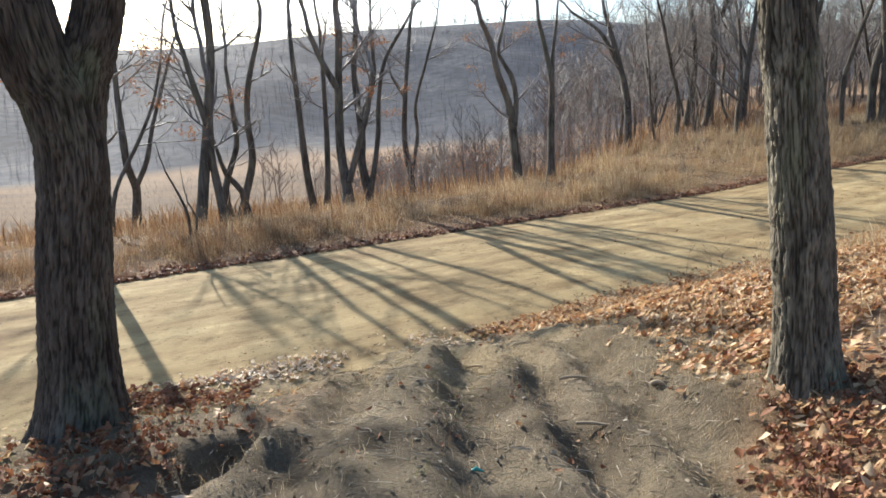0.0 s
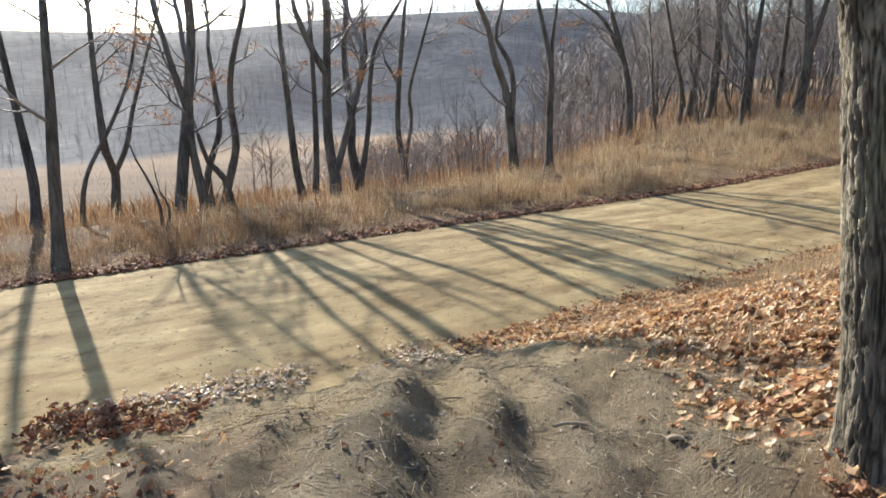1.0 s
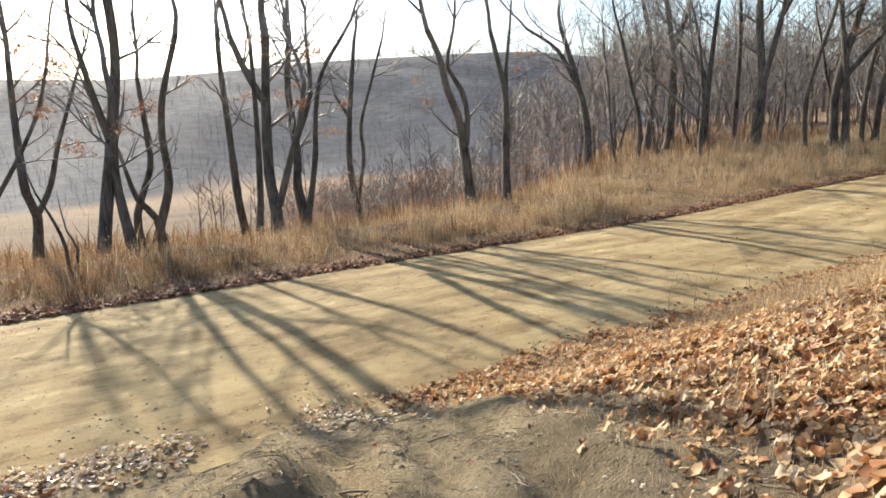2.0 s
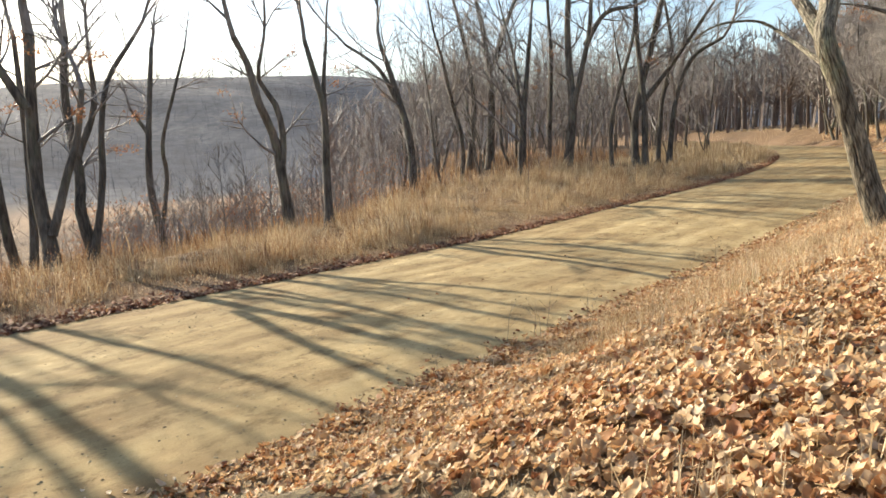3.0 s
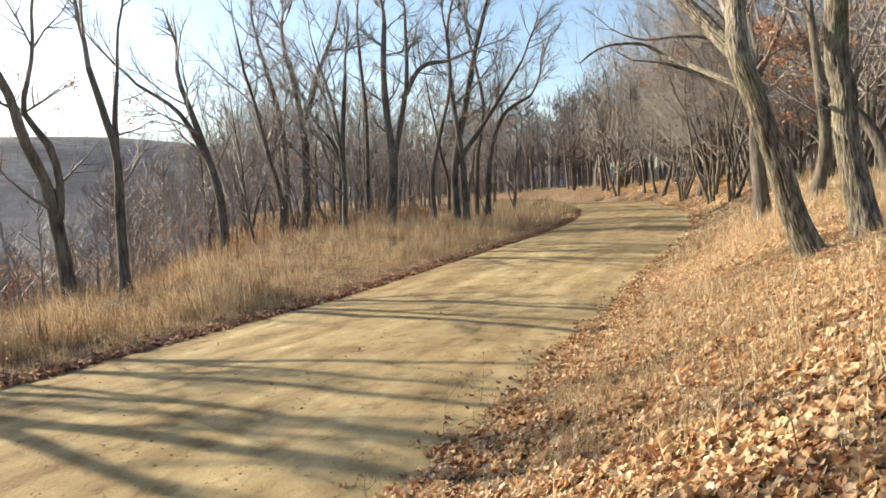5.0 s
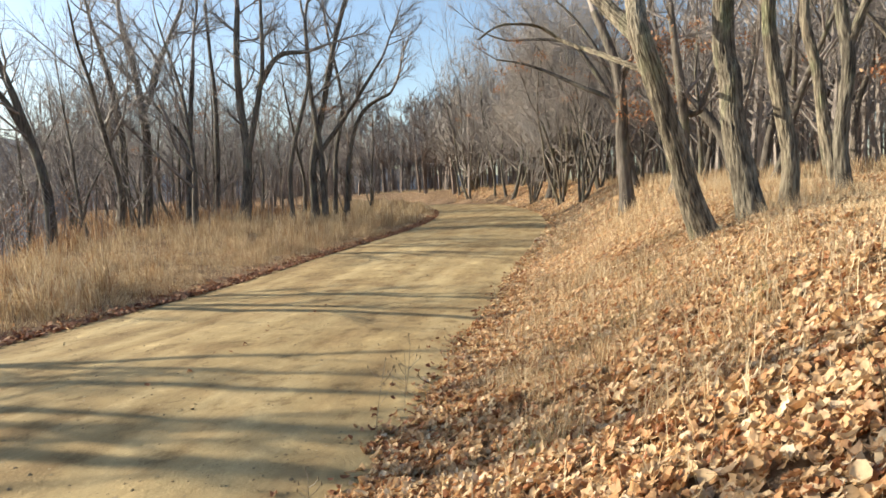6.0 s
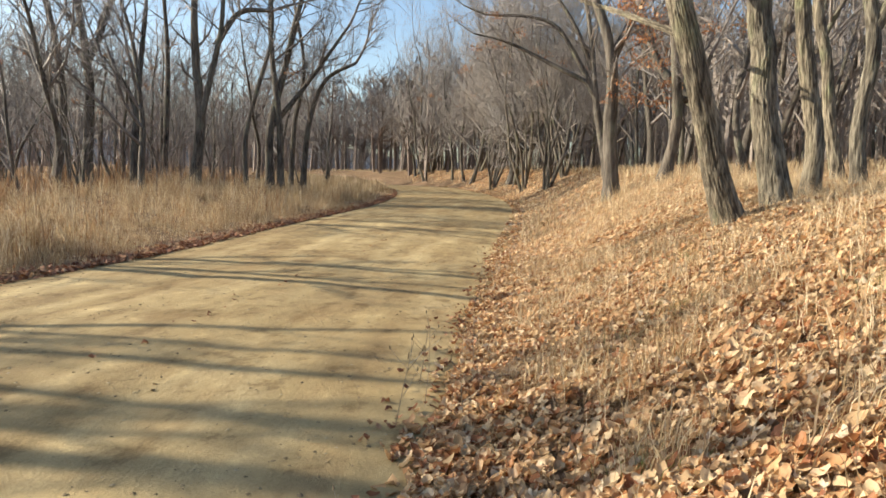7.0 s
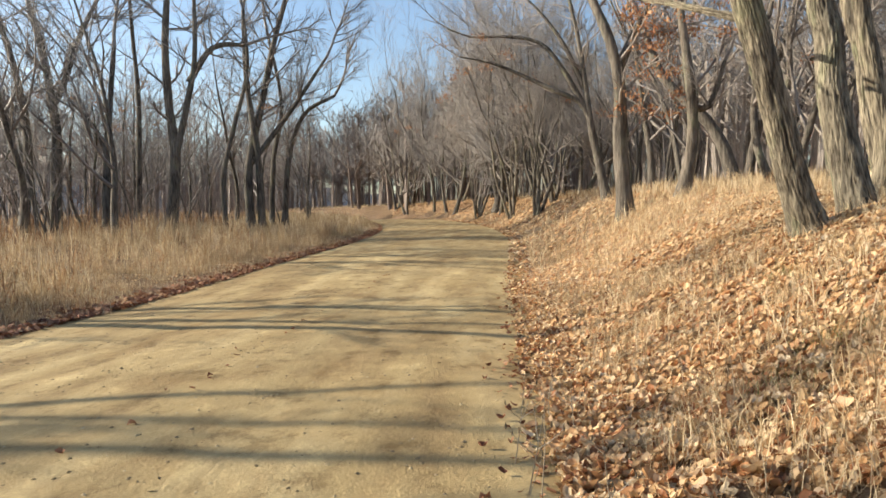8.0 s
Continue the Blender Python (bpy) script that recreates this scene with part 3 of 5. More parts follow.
def hero(base, face, radius, stems, seed, top=3.5, bunches=0, depth=2, fine=1.0, limbs=3, crown=0.45, sides=10, bark=None, label="", name="oak_tree", wide=1.0, group="oaks beside the road", taper=0.52, hang=()):
    """A bare oak whose stems lean and fork as given: each stem is a line of (sideways, up) metres in an upright plane turned by face degrees."""
    rng = np.random.default_rng(seed)
    ax = np.array([math.cos(radians(face)), math.sin(radians(face)), 0.0])
    out_of = np.array([-ax[1], ax[0], 0.0])
    tree = thing(name, base[0], base[1], label or "bare grey-barked oak standing in tall dry grass", "tree", group)
    trunk, twigs, tips = [], [], []
    for k, stem in enumerate(stems):
        depthwise = np.cumsum(rng.normal(0, 0.12, len(stem)))
        depthwise -= depthwise[0]
        if k:
            depthwise *= 0.8
        line = smooth_line([ax * o + out_of * dw + np.array([0, 0, h + 0.05 * (h > 0.01)]) for (o, h), dw in zip(stem, depthwise)])
        r0 = radius if k == 0 else radius * (0.62 if stem[0][1] > 0.15 else 0.85)
        t = np.linspace(0, 1, len(line))
        rr = r0 * (1 - taper * t)
        if stem[0][1] < 0.6:
            rr *= 1 + 0.45 * np.exp(-(line[:, 2] - line[0, 2]) / (1.6 * radius))
        rr = rr * (1 + 0.07 * np.sin(2.9 * line[:, 2] + seed + k) * np.sin(5.3 * line[:, 2] + 2 * k))
        tube(trunk, line, rr, sides)
        way = unit(line[-1] - line[-3])
        grow(rng, twigs, tips, line[-1], unit(way + np.array([0, 0, 0.25])), top * rng.uniform(0.8, 1.1), rr[-1], depth + 1, 6, fine)
        high = line[-1][2]
        for t in rng.uniform(crown, 1.0, max(2, int(limbs * wide * fine))):
            i = min(int(t * (len(line) - 1)), len(line) - 2)
            if line[i][2] < 1.6:
                continue
            side = unit(np.cross(line[i + 1] - line[i], rng.normal(0, 1, 3)))
            w = unit(side + 0.55 * unit(line[i + 1] - line[i]))
            grow(rng, twigs, tips, line[i], w, wide * rng.uniform(0.9, 2.2), rr[i] * 0.36, depth, 5, fine)
    hung = []
    for o, h in hang:
        ends = []
        a = ax * 0.1 * o + np.array([0, 0, h - 0.7])
        c = ax * o + out_of * rng.normal(0, 0.4) + np.array([0, 0, h])
        grow(rng, twigs, ends, a, unit(c - a), float(np.linalg.norm(c - a)), 0.03, 2, 5, 1.0, 0.02)
        hung += [c + rng.normal(0, 0.28, 3) for _ in range(5)]
    part("trunk", joined("trunk", trunk, bark or BARK), tree)
    part("crown", joined("crown", twigs, TWIG), tree)
    bunch = leaf_bunches(rng, tips, bunches, 0.8, 6.0, hung)
    if bunch:
        tagged(part("foliage", bunch, tree, "orange-brown dead leaves still clinging"), kind="stuff")
    return tree


def wild_tree(seed, height, radius, lean=0.06, fork=(0.3, 0.6), limbs=9, depth=2, fine=0.8, stems=1, spread=0.7, bunches=0, sides=7, thin=0.0065):
    """A forest oak built from chance alone, to be copied: stems that part into rising limbs. Stands at the world's origin until it is moved."""
    rng = np.random.default_rng(seed)
    tree = new("oak_tree")
    trunk, twigs, tips = [], [], []
    a0 = rng.uniform(0, 6.28)
    for k in range(stems):
        a = a0 + 6.28 * k / stems + rng.normal(0, 0.3)
        tip = lean + (0.16 if stems > 1 else 0.0)
        out_way = np.array([math.cos(a), math.sin(a), 0.0])
        p, way = 0.9 * radius * (stems > 1) * out_way + np.array([0, 0, -0.1]), unit(tip * rng.uniform(0.6, 1.6) * out_way + np.array([0, 0, 1.0]))
        h = height * rng.uniform(0.62, 0.8) * (1 - 0.08 * k)
        n = 7
        pts = [p]
        for _ in range(n):
            way = unit(way + rng.normal(0, 0.12, 3) * np.array([1, 1, 0.2]) + np.array([0, 0, 0.05]))
            pts.append(pts[-1] + way * h / n)
        line = smooth_line(pts, 0.9)
        t = np.linspace(0, 1, len(line))
        rr = radius * (1 - 0.1 * k) * (1 - 0.72 * t) * (1 + 0.35 * np.exp(-t * 18))
        tube(trunk, line, rr, sides)
        grow(rng, twigs, tips, line[-1], way, height - h, rr[-1], depth, 4, fine, 0.10, thin)
        for q in np.linspace(rng.uniform(*fork) * 0.7, 0.95, max(3, limbs // stems)):
            i = min(int(q * (len(line) - 1)), len(line) - 2)
            b = rng.uniform(0, 6.28)
            w = unit(np.array([math.cos(b), math.sin(b), 0]) * spread * rng.uniform(0.75, 1.3) + 0.3 * out_way * (stems > 1) + np.array([0, 0, 0.75]))
            grow(rng, twigs, tips, line[i], w, height * rng.uniform(0.26, 0.44) * (1.25 - 0.6 * q), rr[i] * 0.6, depth, 4, fine, 0.05, thin)
    part("trunk", joined("trunk", trunk, BARK), tree)
    part("crown", joined("crown", twigs, TWIG), tree)
    bunch = leaf_bunches(rng, tips, bunches, 1.0, 7.0)
    if bunch:
        tagged(part("foliage", bunch, tree, "orange-brown dead leaves still clinging"), kind="stuff")
    return tree


# ---- furrowed oaks ----
def furrowed(base, face, stems, radius, label, seed, sides=150, step=0.022, deep=0.013, top=4.5, group="", crown_fine=0.8, bark=None, bunches=0):
    """A thick near oak with bark furrows modelled in its trunk. stems as for hero(), with an optional third number out of the plane."""
    rng = np.random.default_rng(seed)
    ax = np.array([math.cos(radians(face)), math.sin(radians(face)), 0.0])
    out_of = np.array([-ax[1], ax[0], 0.0])
    tree = thing("oak_tree", base[0], base[1], label, "tree", group, sink=0.10)
    trunk, twigs, tips, plates = [], [], [], []
    a = np.arange(sides) * 2 * math.pi / sides
    tight = 78 if sides >= 150 else 50
    for k, stem in enumerate(stems):
        line = smooth_line([ax * q[0] + np.array([0, 0, q[1]]) + (out_of * q[2] if len(q) > 2 else 0) for q in stem], step)
        t = np.linspace(0, 1, len(line))
        slant = k > 0 and abs(stem[1][0] - stem[0][0]) > 0.6 * (stem[1][1] - stem[0][1])
        r0 = radius * (1.0 if k == 0 else (0.26 if slant else 0.68))
        rr = r0 * (1 - (0.8 if slant else 0.30) * t) * (1 + (0.5 * np.exp(-line[:, 2] / 0.22) if k == 0 else 0.0))
        tube(trunk, line, rr, sides)
        ring = trunk[-1][0].reshape(len(line), sides, 3)
        for i in range(len(line)):
            z = i * step
            for j in range(sides):
                px, py = r0 * math.cos(a[j]), r0 * math.sin(a[j])
                sway = 0.6 * noise.noise((3 * px, 3 * py, 1.7 * z + seed))
                n1 = noise.noise((tight * px + 1.6 * sway, tight * py + 7 * k, 0.065 * tight * z + seed))
                n2 = noise.noise((85 * px + 2 * sway, 85 * py, 30 * z + 3 * seed))
                crack = noise.noise((22 * px, 22 * py, 15 * z + 9))
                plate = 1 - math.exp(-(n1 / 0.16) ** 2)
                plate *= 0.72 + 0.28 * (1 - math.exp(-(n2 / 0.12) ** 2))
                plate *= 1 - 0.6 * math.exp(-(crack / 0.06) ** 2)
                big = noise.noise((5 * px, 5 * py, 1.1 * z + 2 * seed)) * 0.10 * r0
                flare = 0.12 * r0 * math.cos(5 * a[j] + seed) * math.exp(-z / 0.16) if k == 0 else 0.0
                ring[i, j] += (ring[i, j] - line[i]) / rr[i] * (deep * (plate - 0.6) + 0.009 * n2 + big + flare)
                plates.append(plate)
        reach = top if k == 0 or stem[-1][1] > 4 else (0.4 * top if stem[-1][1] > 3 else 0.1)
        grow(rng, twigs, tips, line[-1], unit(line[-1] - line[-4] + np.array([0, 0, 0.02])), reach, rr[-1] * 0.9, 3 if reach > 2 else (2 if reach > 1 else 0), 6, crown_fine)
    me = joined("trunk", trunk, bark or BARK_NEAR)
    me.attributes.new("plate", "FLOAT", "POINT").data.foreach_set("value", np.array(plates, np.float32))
    part("trunk", me, tree)
    part("crown", joined("crown", twigs, TWIG), tree)
    bunch = leaf_bunches(rng, tips, bunches, 2.0, 6.5)
    if bunch:
        tagged(part("foliage", bunch, tree, "orange-brown dead leaves still clinging"), kind="stuff")
    return tree


BANK = "oaks on the leafy bank"
furrowed((-2.38, 3.83), 31, [[(0, 0), (0.07, 0.8), (0.165, 1.6), (0.15, 2.0), (0.02, 2.5), (-0.22, 4.6)], [(0.165, 1.6), (0.27, 2.1), (0.46, 2.7), (0.8, 4.6)], [(0.22, 1.72), (0.32, 1.77), (0.355, 1.775)]], 0.215, "thick furrowed grey oak trunk, forked, beside a dirt trail", 3)
furrowed((1.86, 3.54), -26, [[(0, 0), (-0.08, 0.8), (-0.18, 1.6), (-0.26, 2.4), (-0.3, 4.8)]], 0.15, "furrowed oak trunk with lichen beside a dirt trail", 8, bark=BARK_SUNLIT)
furrowed((9.50, 10.94), 137, [[(0, 0), (0.22, 0.6), (0.39, 1.2), (0.64, 2.0), (0.86, 2.7, -0.03), (0.80, 3.25, -0.35), (0.76, 4.2, -0.6), (0.8, 5.2, -0.7)], [(0.70, 2.2), (1.05, 2.62, -0.85), (1.40, 3.05, -1.80), (1.75, 3.28, -1.85), (2.15, 3.30, -1.72), (2.5, 3.2, -1.5), (2.79, 2.97, -1.23)], [(0.82, 2.6), (1.16, 3.33, -0.68), (1.5, 4.0, -1.2), (1.9, 5.0, -1.6)]], 0.155, "leaning oak with furrowed bark on a leafy bank", 33, 90, 0.04, group=BANK, bark=BARK_SUNLIT)
furrowed((10.21, 10.57), -88, [[(0, 0), (-0.13, 0.61), (-0.28, 1.44), (-0.31, 2.01), (-0.4, 2.6), (-0.35, 4.4)], [(-0.30, 1.75), (-0.42, 1.80), (-0.50, 1.80)]], 0.17, "stout upright oak with sunlit furrowed bark on a bank", 34, 90, 0.04, group=BANK, bark=BARK_SUNLIT)
furrowed((11.25, 10.43), -88, [[(0, 0), (0.02, 0.8), (-0.1, 1.6), (-0.25, 2.6), (-0.3, 4.2)]], 0.122, "grey oak trunk on a leafy bank", 35, 60, 0.06, group=BANK, bark=BARK_SUNLIT, bunches=7)

# ---- oaks along the far verge and on the bank, one by one ----
hero((-10.40, 17.53), 32, 0.14, [[(0, 0), (0.11, 1.14), (0.04, 2.63), (-0.05, 3.88), (-0.12, 5.16)]], 11, bunches=2)
hero((-6.84, 12.43), 31, 0.13, [[(0, 0), (0.13, 1.67), (0.25, 2.94), (0.31, 3.86), (0.37, 4.57)]], 12, label="slender bare oak at the edge of a gravel road")
hero((-9.21, 17.54), 29, 0.07, [[(0, 0), (0.13, 0.95), (0.38, 1.59), (0.87, 2.4), (1.43, 3.5), (1.73, 4.5)]], 13, top=2.5, bunches=5)
hero((-11.74, 24.19), 27, 0.165, [[(0, 0), (0.09, 0.85), (0.17, 1.64), (-0.03, 2.43), (-0.05, 3.29), (-0.05, 4.69), (0.0, 6.32)], [(0.17, 1.64), (0.65, 2.58), (0.97, 3.73), (1.37, 4.85), (1.77, 5.97)]], 14, top=2.6, bunches=5, label="forked bare oak with a few orange leaves in dry grass")
hero((-6.15, 15.18), 24, 0.04, [[(0, 0), (0, 0.6), (-0.13, 1.1), (-0.36, 1.67)], [(0.09, 0.09), (0.18, 0.54), (0.03, 0.92)]], 15, top=0.7, depth=0, name="sapling", label="small broken bare sapling at a road verge", wide=0.4)
hero((-7.50, 20.22), 20, 0.17, [[(-0.33, 0), (-0.06, 1.57), (0.15, 2.8), (0.35, 4.0), (0.52, 5.2), (0.52, 6.4), (0.42, 7.6), (0.34, 9.0)], [(0.19, 3.18), (-0.03, 4.08), (-0.21, 5.03), (-0.36, 5.74)], [(0.47, 0.02), (0.29, 1.39), (0.22, 2.4), (0.30, 3.4), (0.35, 4.4)]], 16, bunches=2, taper=0.45, label="thick bare oak crossed by a second stem")
hero((-7.29, 22.17), 19, 0.145, [[(0, 0), (0.35, 1.07), (0.64, 2.14), (0.59, 3.42), (0.72, 4.55), (1.23, 6.22)], [(-0.23, 0.05), (-0.3, 1.23), (0.17, 2.51), (0.19, 3.32), (0.09, 5.11)], [(0.34, 0.05), (0.2, 1.08), (-0.25, 1.7), (-0.45, 2.53)]], 17, bunches=4, label="clump of twisted bare oak stems in dry grass")
hero((-5.71, 27.02), 13, 0.16, [[(0, 0), (-0.22, 1.62), (-0.33, 4.04), (-0.43, 6.35), (-0.42, 7.4)]], 18, top=3.0, bunches=3)
hero((-4.95, 25.49), 12, 0.13, [[(0, 0), (0.15, 1.56), (0.23, 4.23), (0.23, 6.77)]], 19, top=3.0, bunches=3)
hero((-3.45, 21.30), 10, 0.175, [[(0, 0), (0.01, 0.68), (-0.11, 1.8), (-0.07, 3.43), (0.08, 5.5)], [(-0.11, 3.8), (-0.55, 4.7), (-0.83, 5.5)], [(0.10, 0.9), (0.55, 2.34), (0.81, 3.1), (1.03, 4.27)]], 20, bunches=4, taper=0.36, label="bare oak with a wide fork and side stem", top=3.0, fine=1.1)
hero((-3.29, 24.79), 8, 0.18, [[(0, 0), (0.09, 0.44), (-0.11, 1.66), (-0.05, 2.71), (-0.19, 4.86), (-0.02, 6.44)], [(0.09, 0.44), (0.32, 1.38), (0.54, 2.69), (0.62, 3.84), (0.91, 5.22), (1.67, 6.43)], [(-0.03, 3.22), (0.5, 4.6), (0.51, 6.2)]], 21, bunches=5, label="bare oak forked near the ground with red leaves", top=3.0, fine=1.1)
hero((-1.99, 31.50), 4, 0.16, [[(0, 0), (-0.05, 0.93), (-0.27, 2.63), (-0.16, 4.6), (0.21, 7.74)], [(-0.05, 0.93), (0.33, 2.95), (0.29, 4.26), (0.86, 6.17), (1.35, 7.72)], [(-0.16, 4.6), (-0.73, 5.57)]], 22, top=1.6, crown=0.7, label="slim bare oak forked low in a V")
hero((2.36, 25.00), -5, 0.19, [[(0, 0), (-0.16, 1.7), (-0.36, 3.13), (-0.69, 4.03), (-0.94, 5.16), (-1.26, 5.9)], [(-0.14, 2.23), (-0.07, 3.13), (-0.23, 4.02), (-0.68, 4.78), (-0.55, 5.51)]], 23, bunches=5, label="bare oak bent in an S over dry grass", top=3.0, fine=1.1)
hero((3.55, 25.01), -8, 0.15, [[(0, 0), (0, 1.88), (0.04, 3.42), (-0.14, 4.42), (-0.43, 5.66)], [(0.03, 3.29), (0.06, 4.42), (0.2, 5.63)]], 24, bunches=2, top=3.0, fine=1.1)
hero((8.29, 32.48), -14, 0.19, [[(0, 0), (-0.08, 2.3), (-0.54, 4.31), (-1.19, 6.44)], [(-0.44, 3.81), (-1.32, 5.48), (-2.69, 6.52)]], 25, bunches=3, wide=1.5, label="bare oak leaning over dry grass")
hero((14.80, 40.04), -24, 0.25, [[(0, 0), (0.2, 3.75), (0.08, 5.5), (-0.21, 7.68), (-0.56, 9.2)], [(0.12, 5.34), (0.5, 6.16), (1.14, 8.14), (2.09, 10.36)], [(-1.16, 0.0), (-0.85, 3.4), (-1.08, 6.04), (-1.64, 8.61)]], 26, wide=1.4, fine=1.35, limbs=5, group="oaks of the roadside wood")
hero((17.42, 35.61), -32, 0.25, [[(0, 0), (0.27, 3.03), (0.09, 5.22), (0.02, 7.55), (0.17, 9.88)], [(0.27, 3.03), (0.75, 5.09), (1.14, 7.16), (1.2, 9.99)], [(0.9, 6.2), (1.88, 7.68), (3.28, 7.95)]], 27, bunches=3, wide=1.4, fine=1.35, limbs=5, group="oaks of the roadside wood")
hero((18.41, 39.85), -30, 0.15, [[(0, 0), (0.18, 5.72), (0.04, 8.66), (-0.04, 10.9)]], 28, bunches=4, fine=1.35, limbs=5, group="oaks of the roadside wood")
hero((15.87, 37.87), -27, 0.18, [[(0, 0), (0.14, 3.21), (0.32, 5.27), (0.55, 7.64)], [(0.14, 3.21), (-0.27, 4.3), (-1.19, 5.49)]], 29, bunches=4, fine=1.35, limbs=5, group="oaks of the roadside wood")
hero((19.62, 34.92), -39, 0.13, [[(0, 0), (-0.05, 2.29), (0.39, 4.27), (1.07, 6.92), (0.99, 9.53)]], 30, fine=1.35, limbs=5, group="oaks of the roadside wood")
hero((21.59, 35.76), -40, 0.22, [[(0, 0), (-0.02, 2.88), (0.66, 5.88), (1.25, 8.54), (2.01, 11.2)], [(0.51, 0.0), (0.41, 3.23), (0, 6.74), (-0.08, 9.7)], [(-0.02, 2.88), (1.86, 5.37), (3.7, 8.1)]], 31, wide=1.6, fine=1.35, limbs=5, group="oaks of the roadside wood")
hero((24.19, 36.47), -41, 0.17, [[(0, 0), (0.3, 3.4), (1.12, 5.69), (2.66, 6.68)], [(-0.61, 0.0), (-0.44, 3.4), (0.01, 6.25), (-0.62, 9.98)]], 32, wide=1.6, fine=1.35, limbs=5, group="oaks of the roadside wood")
hero((16.26, 15.55), -69, 0.19, [[(0, 0), (-0.13, 1.63), (-0.13, 2.91), (-0.33, 3.93), (-0.78, 5.07)], [(-0.17, 3.33), (0.16, 4.06), (0.49, 4.69)]], 36, sides=14, bunches=6, hang=((0.7, 3.7), (1.1, 4.2), (0.4, 4.6), (0.95, 2.7), (0.3, 2.5)), top=4, group=BANK, label="bare oak with clinging orange leaves on a bank")
hero((16.24, 14.31), -74, 0.14, [[(0, 0), (0.21, 1.15), (0.17, 2.2), (-0.04, 3.97), (-0.1, 4.45)], [(0.21, 1.87), (0.54, 1.85), (0.84, 2.77)]], 37, sides=12, top=4, group=BANK, label="bare oak with a crooked side stem on a bank", bunches=3)
hero((19.13, 13.89), -75, 0.17, [[(0, 0), (-0.26, 0.94), (-0.69, 1.71), (-1.68, 2.83), (-2.2, 4.2)]], 38, sides=12, group=BANK, label="strongly leaning bare oak on a bank")
hero((40.12, 33.81), -58, 0.26, [[(0, 0), (0.27, 1.46), (1.2, 4.48), (1.38, 8.99)], [(0.14, 0.3), (-0.46, 4.01), (-1.19, 5.8)], [(0, 0.3), (0.68, 3.48), (0.34, 6.52)], [(0.27, 1.46), (1.81, 3.45), (1.98, 6.47)]], 39, group=BANK, wide=1.8, label="many-stemmed bare oak where the road bends")
hero((23.72, 19.11), -67.3, 0.17, [[(0, 0), (-0.37, 1.69), (-0.59, 2.88), (-0.9, 5.26), (-1.23, 6.86), (-1.44, 7.66)], [(-0.62, 2.9), (-0.95, 3.44), (-1.74, 3.81), (-2.96, 4.46), (-3.99, 4.91), (-5.05, 5.16)], [(-0.72, 3.2), (-1.57, 4.7), (-2.28, 5.53), (-3.4, 5.79), (-4.64, 5.86), (-5.5, 6.22)], [(-0.77, 3.87), (-1.38, 5.29), (-2.2, 6.53), (-3.02, 7.39)]], 43, sides=10, limbs=9, crown=0.35, taper=0.75, top=1.8, depth=1, fine=1.2, bunches=5, group=BANK, label="wide oak with long limbs sweeping towards the road")
furrowed((12.95, 10.05), -88, [[(0, 0), (-0.08, 1.0), (0.02, 2.2), (-0.12, 3.4), (0.0, 5.0)], [(0.0, 2.4), (0.3, 3.2), (0.7, 4.3)]], 0.112, "upright grey oak on a leafy bank", 41, 44, 0.08, top=4, group=BANK, bark=BARK_SUNLIT, bunches=7)
furrowed((15.0, 10.6), -88, [[(0, 0), (-0.25, 1.2), (-0.38, 2.3), (-0.6, 3.4), (-0.5, 5.0)]], 0.11, "bare oak leaning uphill on a bank", 42, 44, 0.08, top=4, group=BANK, bark=BARK_SUNLIT, bunches=4)
hero((14.2, 9.0), -88, 0.15, [[(0, 0), (0.05, 1.5), (-0.05, 3.0), (0.1, 5.0)]], 40, group=BANK, bunches=5, hang=((0.3, 1.7), (0.9, 1.5), (-0.3, 2.0)), label="bare oak with low orange leaves on a bank")

# ---- the woods: copies of chance-grown oaks ----
FULL = [wild_tree(101, 11.5, 0.13, limbs=11, fine=1.1), wild_tree(102, 11, 0.10, lean=0.12, limbs=10, stems=2, fine=1.1, bunches=3), wild_tree(103, 12.5, 0.14, lean=0.10, limbs=11, fine=1.1), wild_tree(104, 9.5, 0.085, lean=0.14, limbs=12, stems=3, fine=1.1, bunches=2), wild_tree(105, 10, 0.08, stems=4, lean=0.10, limbs=12, fine=1.0), wild_tree(106, 11.5, 0.12, lean=0.18, fork=(0.2, 0.4), limbs=10, fine=1.1, bunches=2)]
WIDE = [wild_tree(111, 11.0, 0.12, lean=0.06, fork=(0.35, 0.5), limbs=12, depth=3, fine=0.9, spread=0.95, bunches=3, thin=0.013), wild_tree(112, 11.5, 0.10, lean=0.02, fork=(0.35, 0.5), stems=2, limbs=12, depth=3, fine=0.88, spread=0.9, thin=0.013), wild_tree(113, 10.0, 0.08, lean=0.02, fork=(0.35, 0.55), stems=4, limbs=14, depth=2, fine=1.9, spread=0.9, bunches=3, thin=0.013)]
SLIM = [wild_tree(121, 10.5, 0.09, lean=0.10, limbs=8, fine=0.75, sides=5, thin=0.009), wild_tree(122, 9.5, 0.07, lean=0.14, stems=2, limbs=8, fine=0.75, sides=5, thin=0.009), wild_tree(123, 11.5, 0.10, lean=0.16, limbs=8, fine=0.75, sides=5, thin=0.009), wild_tree(124, 9.0, 0.065, lean=0.2, stems=3, limbs=9, fine=0.7, sides=5, thin=0.009)]
wood_rng = np.random.default_rng(77)
taken = [tuple(o.location[:2]) for o in scene.objects if o.type == "EMPTY" and o.location.length > 0.01]
used = set()


